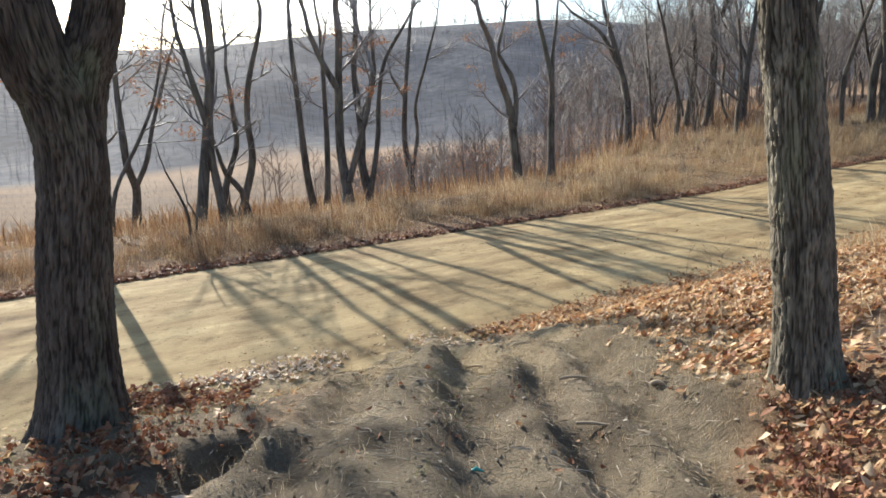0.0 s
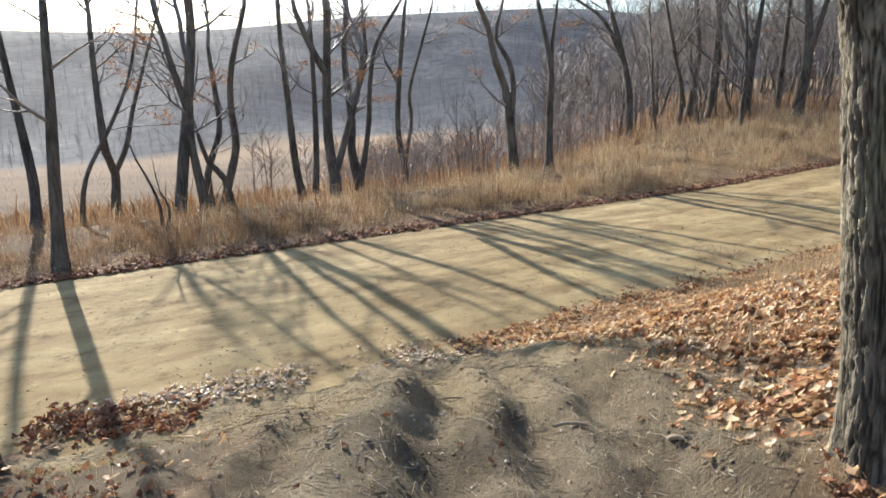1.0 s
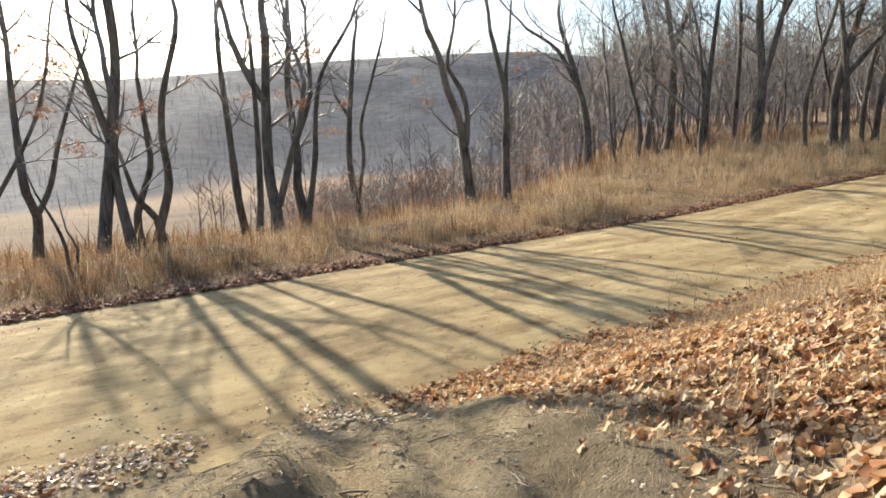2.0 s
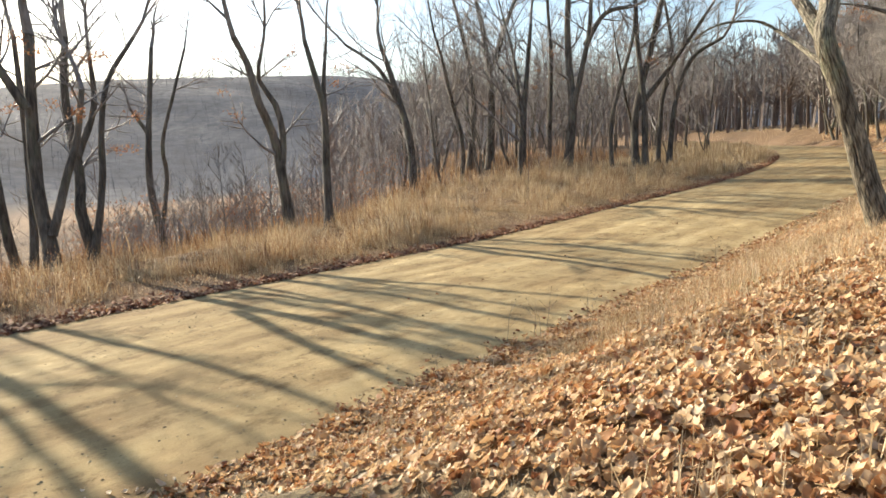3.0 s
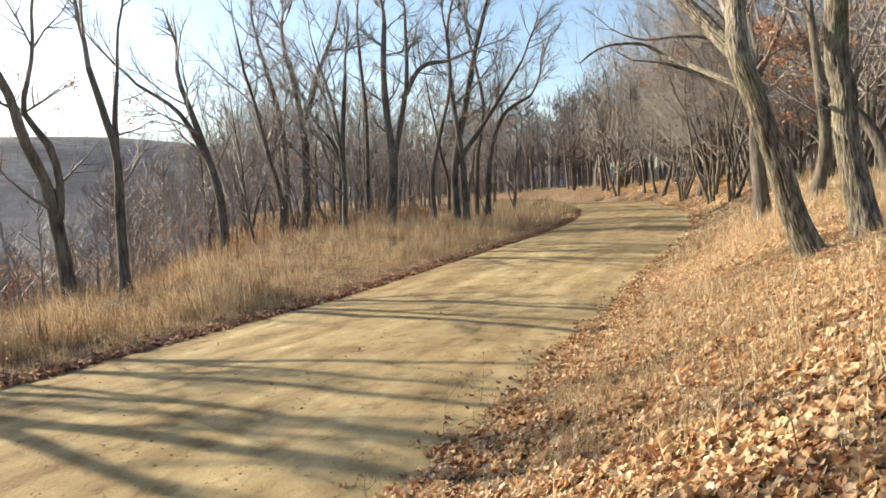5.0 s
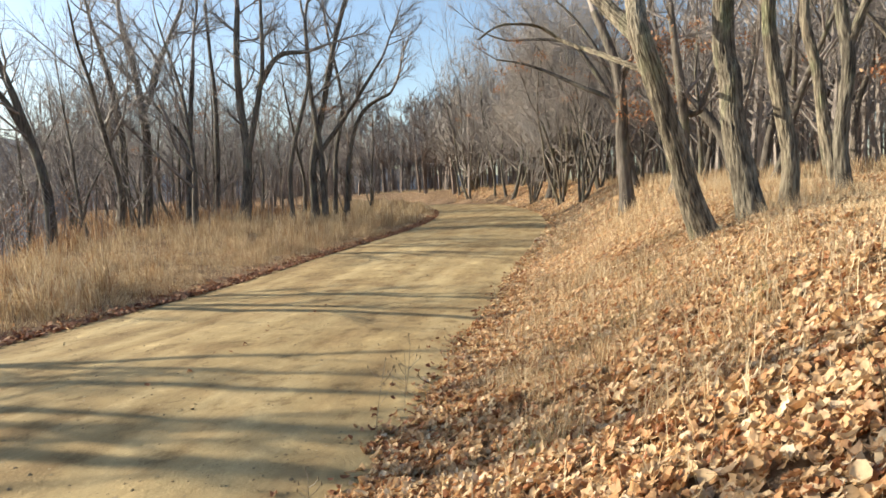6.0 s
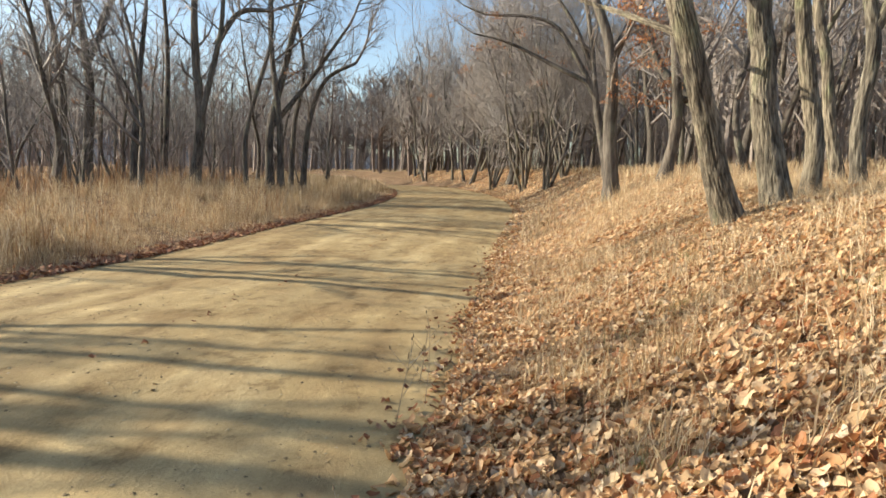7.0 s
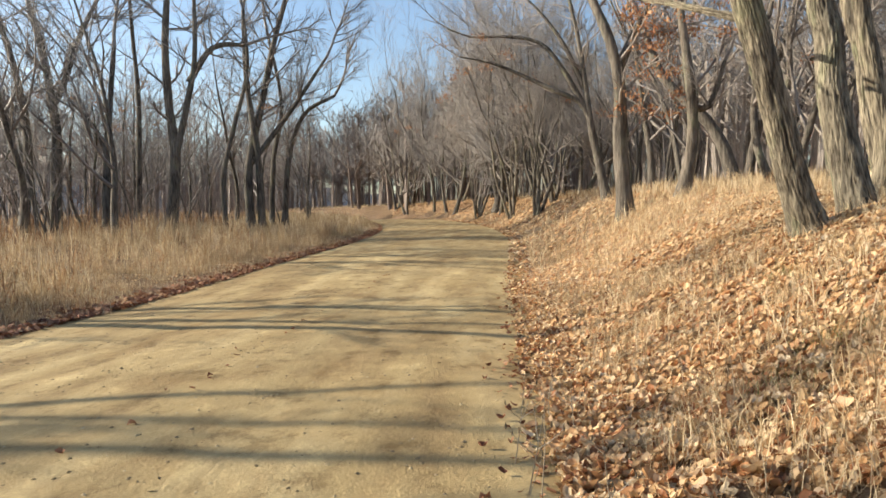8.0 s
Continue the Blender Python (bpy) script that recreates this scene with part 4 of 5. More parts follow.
def plant(kinds, count, s_range, d_range, allow, gap, label, group, size=(0.8, 1.15)):
    done, tries = 0, 0
    while done < count and tries < count * 30:
        tries += 1
        s, d = wood_rng.uniform(*s_range), wood_rng.uniform(*d_range)
        x, y = (float(v) for v in road_xy(np.float64(s), np.float64(d)))
        if not allow(s, d, x, y) or any((x - p) ** 2 + (y - q) ** 2 < gap * gap for p, q in taken):
            continue
        taken.append((x, y))
        src = kinds[wood_rng.integers(len(kinds))]
        k = wood_rng.uniform(*size)
        m = pose(x, y, float(land_z(x, y)) - 0.05, wood_rng.normal(0, 2.5), wood_rng.normal(0, 2.5), wood_rng.uniform(0, 360)) @ Matrix.Diagonal((wood_rng.uniform(0.85, 1.1) * min(k, 1.15),) * 2 + (k, 1))
        if src.name not in used:
            used.add(src.name)
            src.matrix_basis = m
            tagged(src, label, "tree", group)
        else:
            tagged(copy_thing(src, m), label, "tree", group)
        done += 1


plant(FULL, 22, (17, 50), (ROAD_W + 4.0, ROAD_W + 22), lambda s, d, x, y: d > ROAD_W + 4.0 + 0.12 * max(0, 40 - s) and x > 6 + 0.1 * (y - 20), 1.3, "bare slender oak in a roadside wood", "oaks of the roadside wood", (0.75, 1.08))
plant(SLIM, 34, (20, 70), (ROAD_W + 4.5, ROAD_W + 30), lambda s, d, x, y: d > ROAD_W + 4.5 + 0.15 * max(0, 40 - s) and x > 6 + 0.1 * (y - 20), 1.1, "thin bare oak in a roadside wood", "oaks of the roadside wood", (0.7, 1.05))
plant(WIDE, 24, (33, 62), (-5.0, -1.0), lambda s, d, x, y: True, 1.8, "spreading bare oak whose limbs reach over the road", BANK, (1.05, 1.35))
plant(WIDE, 10, (62, 84), (-9.0, -1.0), lambda s, d, x, y: True, 2.0, "spreading bare oak where the road bends away", BANK, (1.2, 1.55))
plant(FULL, 32, (14, 40), (-18, -3.8), lambda s, d, x, y: d < -4.2 - 0.25 * max(0, 18 - s), 1.5, "bare grey oak on a wooded bank", BANK, (0.9, 1.25))
plant(SLIM, 66, (13, 66), (-26, -3.0), lambda s, d, x, y: d < -4.2 - 0.25 * max(0, 18 - s), 1.2, "thin bare oak on a wooded bank", BANK, (0.85, 1.25))
plant(SLIM, 20, (-45, 4), (-42, -10), lambda s, d, x, y: np.hypot(x, y) > 4.5 and (y < -3 or abs(x) > 9), 3.2, "bare grey oak on a wooded bank", BANK)
plant(SLIM, 14, (-50, -16), (ROAD_W + 3, ROAD_W + 26), lambda s, d, x, y: True, 3.0, "bare grey oak in dry grass beyond the road", "oaks beside the road")


# ---- far woods on the hill ----
def far_shape(seed, limbs=12, twigs=0, thick=1.0, rise=1.0):
    """A far bare tree: thin pointed stems, 1 high."""
    rng = np.random.default_rng(seed)
    co, fs = [], []

    def spike(p, q, r):
        b = len(co)
        for k in range(3):
            co.append(np.asarray(p) + r * np.array([math.cos(2.1 * k), math.sin(2.1 * k), 0]))
        co.append(np.asarray(q))
        fs.extend([(b, b + 1, b + 3), (b + 1, b + 2, b + 3), (b + 2, b, b + 3)])

    top = np.array([rng.normal(0, 0.05), rng.normal(0, 0.05), 1.0])
    spike((0, 0, 0), top, 0.016 * thick)
    for _ in range(limbs):
        t = rng.uniform(0.25, 0.9)
        a = rng.uniform(0, 6.28)
        reach = 0.32 * (1.1 - t) + 0.06
        p = top * t
        tip = p + np.array([reach * math.cos(a), reach * math.sin(a), reach * rise * rng.uniform(0.6, 1.3)])
        spike(p, tip, 0.009 * thick)
        for _ in range(twigs):
            u = p + (tip - p) * rng.uniform(0.3, 0.9)
            spike(u, u + reach * 0.5 * (rng.normal(0, 0.5, 3) + np.array([0, 0, 0.7])), 0.005 * thick)
    return np.array(co), np.array(fs)


FAR = [far_shape(k, 11, 2, 0.5) for k in range(7)]
SOFT = [far_shape(60 + k, 7, 1, 0.42) for k in range(7)]
BUSHY = [far_shape(20 + k, 12, 4, 0.6) for k in range(6)]
DOMED = [far_shape(40 + k, 15, 8, 0.95, 0.5) for k in range(6)]
POLE = [far_shape(80 + k, 6, 3, 0.9, 1.3) for k in range(6)]
hill_rng = np.random.default_rng(31)
n = 30000
hx, hq = hill_rng.uniform(-330, 420, n), 128 + 330 * hill_rng.uniform(0, 1, n) ** 1.2
hy = (hq + 0.25 * hx) / 0.97
keep = (np.arctan2(hx, hy) > -0.95) & (np.arctan2(hx, hy) < 0.75)
hx, hy = hx[keep], hy[keep]
keep = 0.97 * hy - 0.25 * hx > 142 + 24 * ease((hx + 80) / 45)
hx, hy = hx[keep][:7000], hy[keep][:7000]
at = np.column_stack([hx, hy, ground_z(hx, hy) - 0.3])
me = scatter("hazy_wood", hill_rng, SOFT, at, hill_rng.uniform(3, 6, len(at)), HAZY_WOOD, 0.04)
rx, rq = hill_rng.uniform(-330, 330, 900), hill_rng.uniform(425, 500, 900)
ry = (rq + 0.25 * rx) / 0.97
ridge = scatter("ridge_wood", hill_rng, BUSHY, np.column_stack([rx, ry, ground_z(rx, ry) - 0.3]), hill_rng.uniform(4.5, 8.5, 900), HAZY_WOOD, 0.05)
tagged(new("ridge_wood", ridge), "leafless trees along the far hill's crest, haze in their colour", "woods", kind="stuff")
tagged(new("hillside_wood", me), "leafless wood covering the far hillside, blue-grey haze in its colour", "woods", kind="stuff")
for count, s_range, d_range, size, label in ((170, (62, 120), (ROAD_W + 5, ROAD_W + 45), (9, 14), "leafless oaks far along the road"), (440, (52, 150), (-50, -2.4), (10, 15.5), "leafless oaks where the road bends away"), (110, (36, 62), (-50, -18), (10, 15), "leafless oaks deep in the bank's wood"), (110, (12, 40), (-50, -24), (10, 15), "leafless oaks deep up the wooded bank")):
    s, d = hill_rng.uniform(*s_range, count), hill_rng.uniform(*d_range, count)
    x, y = road_xy(s, d)
    me = scatter("distant_wood", hill_rng, DOMED if d_range[1] == -2.4 else BUSHY, np.column_stack([x, y, land_z(x, y) - 0.1]), hill_rng.uniform(*size, count), TWIG_SUNLIT if d_range[1] < 0 else TWIG, 0.06)
    me.materials.append(BRUSH)
    shape, twigs = (DOMED, 8) if d_range[1] == -2.4 else (BUSHY, 4)
    k = np.arange(len(me.polygons)) % len(shape[0][1])
    me.polygons.foreach_set("material_index", ((k < 3) | ((k - 3) % (3 + 3 * twigs) < 3)).astype(np.int32))
    tagged(new("distant_wood", me), label, "woods", kind="stuff")
thicket_rng = np.random.default_rng(77)
for count, shapes, size, mat, label in ((520, BUSHY, (1.6, 4.2), BRUSH, "dense leafless brush deep in the bank's wood"), (420, POLE, (4.5, 8.0), TWIG_SUNLIT, "slender saplings deep in the bank's wood, sunlight in their pale colour")):
    s, d = thicket_rng.uniform(19, 66, count), thicket_rng.uniform(-38, -6.5, count)
    x, y = road_xy(s, d)
    me = scatter("thicket", thicket_rng, shapes, np.column_stack([x, y, land_z(x, y) - 0.1]), thicket_rng.uniform(*size, count), mat, 0.1)
    tagged(new("thicket", me), label, "brush", kind="stuff")
x, y = hill_rng.uniform(-14, 26, 280), hill_rng.uniform(36, 100, 280)
ok = x < 8 + 0.14 * (y - 20)
x, y = x[ok], y[ok]
me = scatter("slope_wood", hill_rng, BUSHY, np.column_stack([x, y, land_z(x, y) - 0.1]), hill_rng.uniform(2.2, 5.0, len(x)), BRUSH, 0.12)
tagged(new("slope_wood", me), "small leafless trees on the slope to the valley", "woods", kind="stuff")


# ---- brush, grass and leaves ----
def blade_shape(bend, width):
    h = np.array([0, 0.5, 1.0])
    off = bend * h * h
    co = np.array([(-width, 0, 0), (width, 0, 0), (off[1] - width * 0.8, 0, 0.5), (off[1] + width * 0.8, 0, 0.5), (off[2], 0, 0.96 - 0.2 * abs(bend))])
    return co, np.array([(0, 1, 3), (0, 3, 2), (2, 3, 4)])


BLADES = [blade_shape(b, w) for b, w in ((0.12, 0.011), (0.35, 0.010), (0.8, 0.012), (-0.45, 0.010), (0.05, 0.014), (1.2, 0.011), (-0.9, 0.011), (0.55, 0.008), (-0.2, 0.008))]
WIDE_BLADES = [blade_shape(b, w) for b, w in ((0.12, 0.022), (0.35, 0.02), (-0.2, 0.024))]
grass_rng = np.random.default_rng(41)


def verge(tufts, blades, s_range, v_range, skew=1.0, spread=0.09):
    """Blades of grass in tufts beyond the far road edge: their plan, distance from the edge and the tuft's vigour."""
    s = grass_rng.uniform(*s_range, tufts)
    v = v_range[0] + (v_range[1] - v_range[0]) * grass_rng.uniform(0, 1, tufts) ** skew
    x, y = road_xy(s, ROAD_W + v)
    big = 0.80 + 0.34 * np.sin(0.8 * x + 2 * np.sin(0.5 * y)) * np.sin(0.7 * y + 1.5 * np.sin(0.6 * x)) + 0.36 * np.sin(2.3 * x + 2 * np.sin(1.9 * y)) * np.sin(2.1 * y + 2 * np.sin(1.4 * x))
    vigour = np.maximum(big, 0.3) * grass_rng.uniform(0.55, 1.35, tufts)
    k = lambda a: np.repeat(a, blades)
    return k(x) + grass_rng.normal(0, spread, tufts * blades), k(y) + grass_rng.normal(0, spread, tufts * blades), k(v), k(vigour)


def grass(name, x, y, size, shapes, mat, label, tilt=0.16):
    me = scatter(name, grass_rng, shapes, np.column_stack([x, y, land_z(x, y) - 0.02]), size, mat, tilt)
    return tagged(new(name, me), label, "grass", kind="stuff")


x, y, v, c = verge(5200, 22, (-16, 30), (0.3, 9.0), 1.25)
size = (0.13 + (0.26 + 0.18 * ease((x + 3) / 7)) * ease((v - 0.15) / 1.7) - 0.12 * ease((v - 4) / 3) * (x < 0)) * c * grass_rng.uniform(0.45, 1.25, len(x))
pale = np.repeat(grass_rng.uniform(0, 1, 5200), 22) < np.clip(0.34 + 0.045 * (x + 4), 0.18, 0.8)
grass("dry_grass", x[pale], y[pale], size[pale], BLADES, GRASS, "tall straw-coloured dry grass along the road verge", 0.75)
grass("bluestem_grass", x[~pale], y[~pale], size[~pale], BLADES, GRASS_RED, "tall russet dry prairie grass along the road verge", 0.75)
x, y, v, c = verge(2000, 26, (-12, 24), (0.3, 2.6), 0.9, 0.12)
size = (0.16 + 0.22 * ease(v / 1.4)) * c * grass_rng.uniform(0.5, 1.3, len(x))
pale = np.repeat(grass_rng.uniform(0, 1, 2000), 26) < np.clip(0.3 + 0.06 * (x + 4), 0.15, 0.85)
grass("bent_grass", x[pale], y[pale], size[pale], BLADES, GRASS, "matted bent straw grass at the road's far edge", 1.0)
grass("bent_grass", x[~pale], y[~pale], size[~pale], BLADES, GRASS_RED, "matted russet grass at the road's far edge", 1.0)
x, y, v, c = verge(1500, 7, (-12, 22), (0.3, 6.0), 1.2, 0.14)
me = scatter("seed_heads", grass_rng, FOLDED, np.column_stack([x, y, land_z(x, y) + (0.12 + 0.28 * ease(v / 1.6)) * c * grass_rng.uniform(0.5, 1.2, len(x))]), grass_rng.uniform(0.02, 0.055, len(x)), LEAF, 0.8)
tagged(new("seed_heads", me), "pale seed heads and curled blades in the grass", "grass", kind="stuff")
x, y, v, c = verge(2600, 18, (30, 85), (0.3, 8.0), 1.2, 0.14)
grass("dry_grass", x, y, (0.16 + 0.38 * ease(v / 1.6)) * c * grass_rng.uniform(0.5, 1.2, len(x)), WIDE_BLADES, GRASS, "tall straw-coloured dry grass before the wood", 0.25)
x, y, v, c = verge(2400, 14, (-25, 45), (8.5, 60.0), 1.6, 0.2)
grass("bluestem_grass", x, y, 0.7 * c * grass_rng.uniform(0.6, 1.3, len(x)), WIDE_BLADES, GRASS_RED, "russet prairie grass on the slope to the valley", 0.25)
fx = grass_rng.uniform(-120, 40, 22000)
fq = grass_rng.uniform(60, 160, 22000)
fy = (fq + 0.25 * fx) / 0.97
grass("valley_grass", fx, fy, grass_rng.uniform(0.15, 0.45, len(fx)), [blade_shape(0.2, 0.05), blade_shape(-0.1, 0.06)], FIELD, "pale dry grass on the valley floor")

slope_rng = np.random.default_rng(91)
y = 25 + 38 * slope_rng.uniform(0, 1, 620) ** 1.2
x = -0.24 * (y - 12) + slope_rng.uniform(0, 1, 620) * (12 + 0.2 * (y - 20))
ok = (along_road(x, y)[1] > ROAD_W + 9) & (slope_rng.uniform(0, 1, 620) < 0.72)
x, y = x[ok], y[ok]
me = scatter("brush", slope_rng, SOFT + BUSHY, np.column_stack([x, y, land_z(x, y) - 0.05]), slope_rng.uniform(1.4, 4.0, len(x)) * (0.7 + 0.3 * ease((x + 0.2 * (y - 12)) / 4)), TWIG, 0.14)
tagged(new("brush", me), "tangle of leafless brush on the slope below a road", "brush", kind="stuff")
k = np.repeat(np.arange(0, len(x), 4), 70)
x, y = x[k] + slope_rng.normal(0, 0.55, len(k)), y[k] + slope_rng.normal(0, 0.55, len(k))
me = scatter("brush_leaves", slope_rng, FOLDED, np.column_stack([x, y, land_z(x, y) + slope_rng.uniform(0.5, 2.1, len(k))]), slope_rng.uniform(0.06, 0.11, len(k)), LEAF_TREE, 1.0)
tagged(new("brush_leaves", me), "russet leaves clinging to brush on the slope", "leaves", kind="stuff")

brush_rng = np.random.default_rng(51)
s, v = brush_rng.uniform(14, 75, 480), 6 + 45 * brush_rng.uniform(0, 1, 480) ** 1.3
x, y = road_xy(s, ROAD_W + v)
me = scatter("brush", brush_rng, FAR, np.column_stack([x, y, land_z(x, y) - 0.05]), brush_rng.uniform(1.0, 3.2, len(x)), BRUSH, 0.14)
tagged(new("brush", me), "thin leafless brush and saplings under the oaks", "brush", kind="stuff")
s, d = brush_rng.uniform(14, 150, 800), -5 - 45 * brush_rng.uniform(0, 1, 800)
x, y = road_xy(s, d)
me = scatter("brush", brush_rng, FAR, np.column_stack([x, y, land_z(x, y) - 0.05]), brush_rng.uniform(1.0, 3.2, len(x)), TWIG, 0.12)
tagged(new("brush", me), "thin leafless saplings on the wooded bank", "brush", kind="stuff")

# tufts among the leaves of the bank
tuft_rng = np.random.default_rng(61)
cs, cd = tuft_rng.uniform(-3, 26, 520), -0.3 - 8 * tuft_rng.uniform(0, 1, 520) ** 0.9
cx, cy = road_xy(cs, cd)
k = 24
x, y = np.repeat(cx, k) + tuft_rng.normal(0, 0.13, 520 * k), np.repeat(cy, k) + tuft_rng.normal(0, 0.13, 520 * k)
ok = worn(x, y) < 0.3
grass("dry_grass", x[ok], y[ok], np.repeat(tuft_rng.uniform(0.12, 0.36, 520), k)[ok] * tuft_rng.uniform(0.6, 1.2, ok.sum()), BLADES, GRASS, "thin dry grass tufts among fallen leaves", 0.6)
WISPS = [blade_shape(b, w) for b, w in ((0.35, 0.009), (0.7, 0.008), (-0.5, 0.009), (0.1, 0.010), (1.0, 0.008))]
ws, wd = 0.5 + 14 * tuft_rng.uniform(0, 1, 640) ** 0.75, tuft_rng.uniform(-6.0, -0.6, 640)
cx, cy = road_xy(ws, wd)
k = 48
x, y = np.repeat(cx, k) + tuft_rng.normal(0, 0.16, 640 * k), np.repeat(cy, k) + tuft_rng.normal(0, 0.16, 640 * k)
grass("wispy_grass", x, y, np.repeat(tuft_rng.uniform(0.14, 0.38, 640), k) * tuft_rng.uniform(0.5, 1.2, 640 * k), WISPS, GRASS, "wispy pale grass clumps standing in fallen leaves", 0.55)
fs, fd = np.array([2.3, 3.4, 4.6, 1.7, 5.6, 3.1, 6.4, 4.1, 2.8, 5.1, 7.2, 1.2]), np.array([-1.5, -1.0, -1.9, -2.4, -1.2, -2.9, -2.3, -3.2, -0.7, -2.6, -1.6, -1.2])
fx, fy = road_xy(fs, fd)
x, y = np.repeat(fx, 170) + tuft_rng.normal(0, 0.13, 12 * 170), np.repeat(fy, 170) + tuft_rng.normal(0, 0.13, 12 * 170)
grass("fluffy_grass", x, y, tuft_rng.uniform(0.12, 0.36, len(x)), WISPS, GRASS, "fluffy pale grass clumps rising from fallen leaves", 0.7)
gs, gd = np.array([1.05, 3.2, 3.6, 2.2, 5.4]), np.array([-1.15, -1.35, -1.75, -2.6, -2.2])
gx, gy = road_xy(gs, gd)
x, y = np.repeat(gx, 110) + tuft_rng.normal(0, 0.09, 550), np.repeat(gy, 110) + tuft_rng.normal(0, 0.09, 550)
grass("green_grass", x, y, tuft_rng.uniform(0.08, 0.26, 550), WISPS, GRASS_GREEN, "small green grass tufts among fallen leaves", 0.6)
s, d = 14 + 90 * tuft_rng.uniform(0, 1, 34000) ** 1.5, -0.4 - 14 * tuft_rng.uniform(0, 1, 34000) ** 1.2
x, y = road_xy(s, d)
grass("dry_grass", x, y, 0.16 + 0.4 * tuft_rng.uniform(0, 1, len(x)) ** 1.8, BLADES + WIDE_BLADES, GRASS, "dry grass on the wooded bank", 0.6)

n = 34000
s, d = tuft_rng.uniform(-2.5, 11, n), -0.25 - 5.0 * tuft_rng.uniform(0, 1, n) ** 1.1
x, y = road_xy(s, d)
ok = (worn(x, y) < 0.3) & (np.sin(1.9 * x + 2 * np.sin(1.3 * y)) * np.sin(1.7 * y + np.sin(2.1 * x)) + tuft_rng.normal(0, 0.5, n) > -0.1)
grass("grass_stubble", x[ok], y[ok], 0.06 + 0.14 * tuft_rng.uniform(0, 1, ok.sum()) ** 2, BLADES, GRASS, "short dry stalks poking through fallen leaves", 0.7)

n = 30000
s, d = np.repeat(tuft_rng.uniform(13, 42, n // 15), 15), np.repeat(tuft_rng.uniform(-16, -3.2, n // 15), 15)
ok = np.repeat(tuft_rng.uniform(0, 1, n // 15) < 0.75, 15) & (d < -3.6 - 0.12 * np.maximum(0, 20 - s))
x, y = road_xy(s, d)
x, y = x + tuft_rng.normal(0, 0.16, n), y + tuft_rng.normal(0, 0.16, n)
size = 0.15 + 0.36 * tuft_rng.uniform(0, 1, n) ** 1.5
red = np.repeat(tuft_rng.uniform(0, 1, n // 15) < 0.45, 15)
grass("dry_grass", x[ok & ~red], y[ok & ~red], size[ok & ~red], WIDE_BLADES, GRASS, "tall straw-coloured dry grass under oaks on a bank", 0.4)
grass("bluestem_grass", x[ok & red], y[ok & red], size[ok & red], WIDE_BLADES, GRASS_RED, "tall russet dry grass under oaks on a bank", 0.4)
for cx, cy in ((-5.65, 14.3), (-3.7, 14.9), (0.8, 17.5), (6.1, 20.0)):
    x, y = cx + tuft_rng.normal(0, 0.24, 260), cy + tuft_rng.normal(0, 0.18, 260)
    grass("matted_weeds", x, y, tuft_rng.uniform(0.12, 0.36, 260), BLADES, GRASS_RED, "dark matted weeds at a road's edge", 0.8)

# fallen leaves
TINY = [(np.array([(-0.5, 0, 0.1), (0, -0.32, 0.0), (0.5, 0, 0.14), (0, 0.32, 0.05)]), np.array([(0, 1, 2), (0, 2, 3)])), (np.array([(-0.5, 0, 0.0), (0, -0.28, 0.2), (0.5, 0, 0.0), (0, 0.3, 0.12)]), np.array([(0, 1, 3), (1, 2, 3)]))]


def slope_at(x, y):
    e = 0.05
    return np.column_stack([(ground_z(x + e, y) - ground_z(x - e, y)) / (2 * e), (ground_z(x, y + e) - ground_z(x, y - e)) / (2 * e)])


def litter(name, x, y, size, shapes, mat, label, tilt=0.30, lift=0.045):
    z = land_z(x, y) + leaf_rng.uniform(0.0, lift, len(x))
    me = scatter(name, leaf_rng, shapes, np.column_stack([x, y, z]), size, mat, tilt, slope_at(x, y), True)
    return tagged(new(name, me), label, "leaves", kind="stuff")


n = 36000
s, d = leaf_rng.uniform(-4, 10, n), -0.08 - 5.0 * leaf_rng.uniform(0, 1, n) ** 1.15
x, y = road_xy(s, d)
ok = (leaf_rng.uniform(0, 1, n) > worn(x + leaf_rng.normal(0, 0.22, n), y + leaf_rng.normal(0, 0.22, n)) * 1.1) & ((x > -1.2) | (np.abs(y - 6.75 - 0.12 * (x + 3)) < 0.3) | (leaf_rng.uniform(0, 1, n) < 0.10))
litter("fallen_leaves", x[ok], y[ok], leaf_rng.uniform(0.034, 0.096, ok.sum()), LOW, LEAF, "thick carpet of tan and brown fallen oak leaves", 0.24, 0.04)
n = 22000
s, d = -3.5 + 11 * leaf_rng.uniform(0, 1, n) ** 1.25, -0.1 - 4.4 * leaf_rng.uniform(0, 1, n)
x, y = road_xy(s, d)
ok = (leaf_rng.uniform(0, 1, n) > worn(x + leaf_rng.normal(0, 0.22, n), y + leaf_rng.normal(0, 0.22, n)) * 1.1) & ((x > -1.2) | (np.abs(y - 6.75 - 0.12 * (x + 3)) < 0.3) | (leaf_rng.uniform(0, 1, n) < 0.10))
litter("fallen_leaves", x[ok], y[ok], leaf_rng.uniform(0.05, 0.105, ok.sum()), LEAVES, LEAF, "large crinkled oak leaves on top of the carpet", 0.26, 0.05)
for cx, cy, n in ((-1.9, 2.9, 650), (1.75, 2.5, 1300)):
    x, y = cx + leaf_rng.normal(0, 0.42, n), cy + leaf_rng.normal(0, 0.62, n)
    ok = worn(x, y) < 0.5
    litter("fallen_leaves", x[ok], y[ok], leaf_rng.uniform(0.04, 0.08, ok.sum()), LEAVES, LEAF_RED, "dark red-brown leaves gathered at an oak's foot", 0.4, 0.07)
n = 60000
s, d = leaf_rng.uniform(-14, 15, n), 0.15 - 10.5 * leaf_rng.uniform(0, 1, n)
x, y = road_xy(s, d)
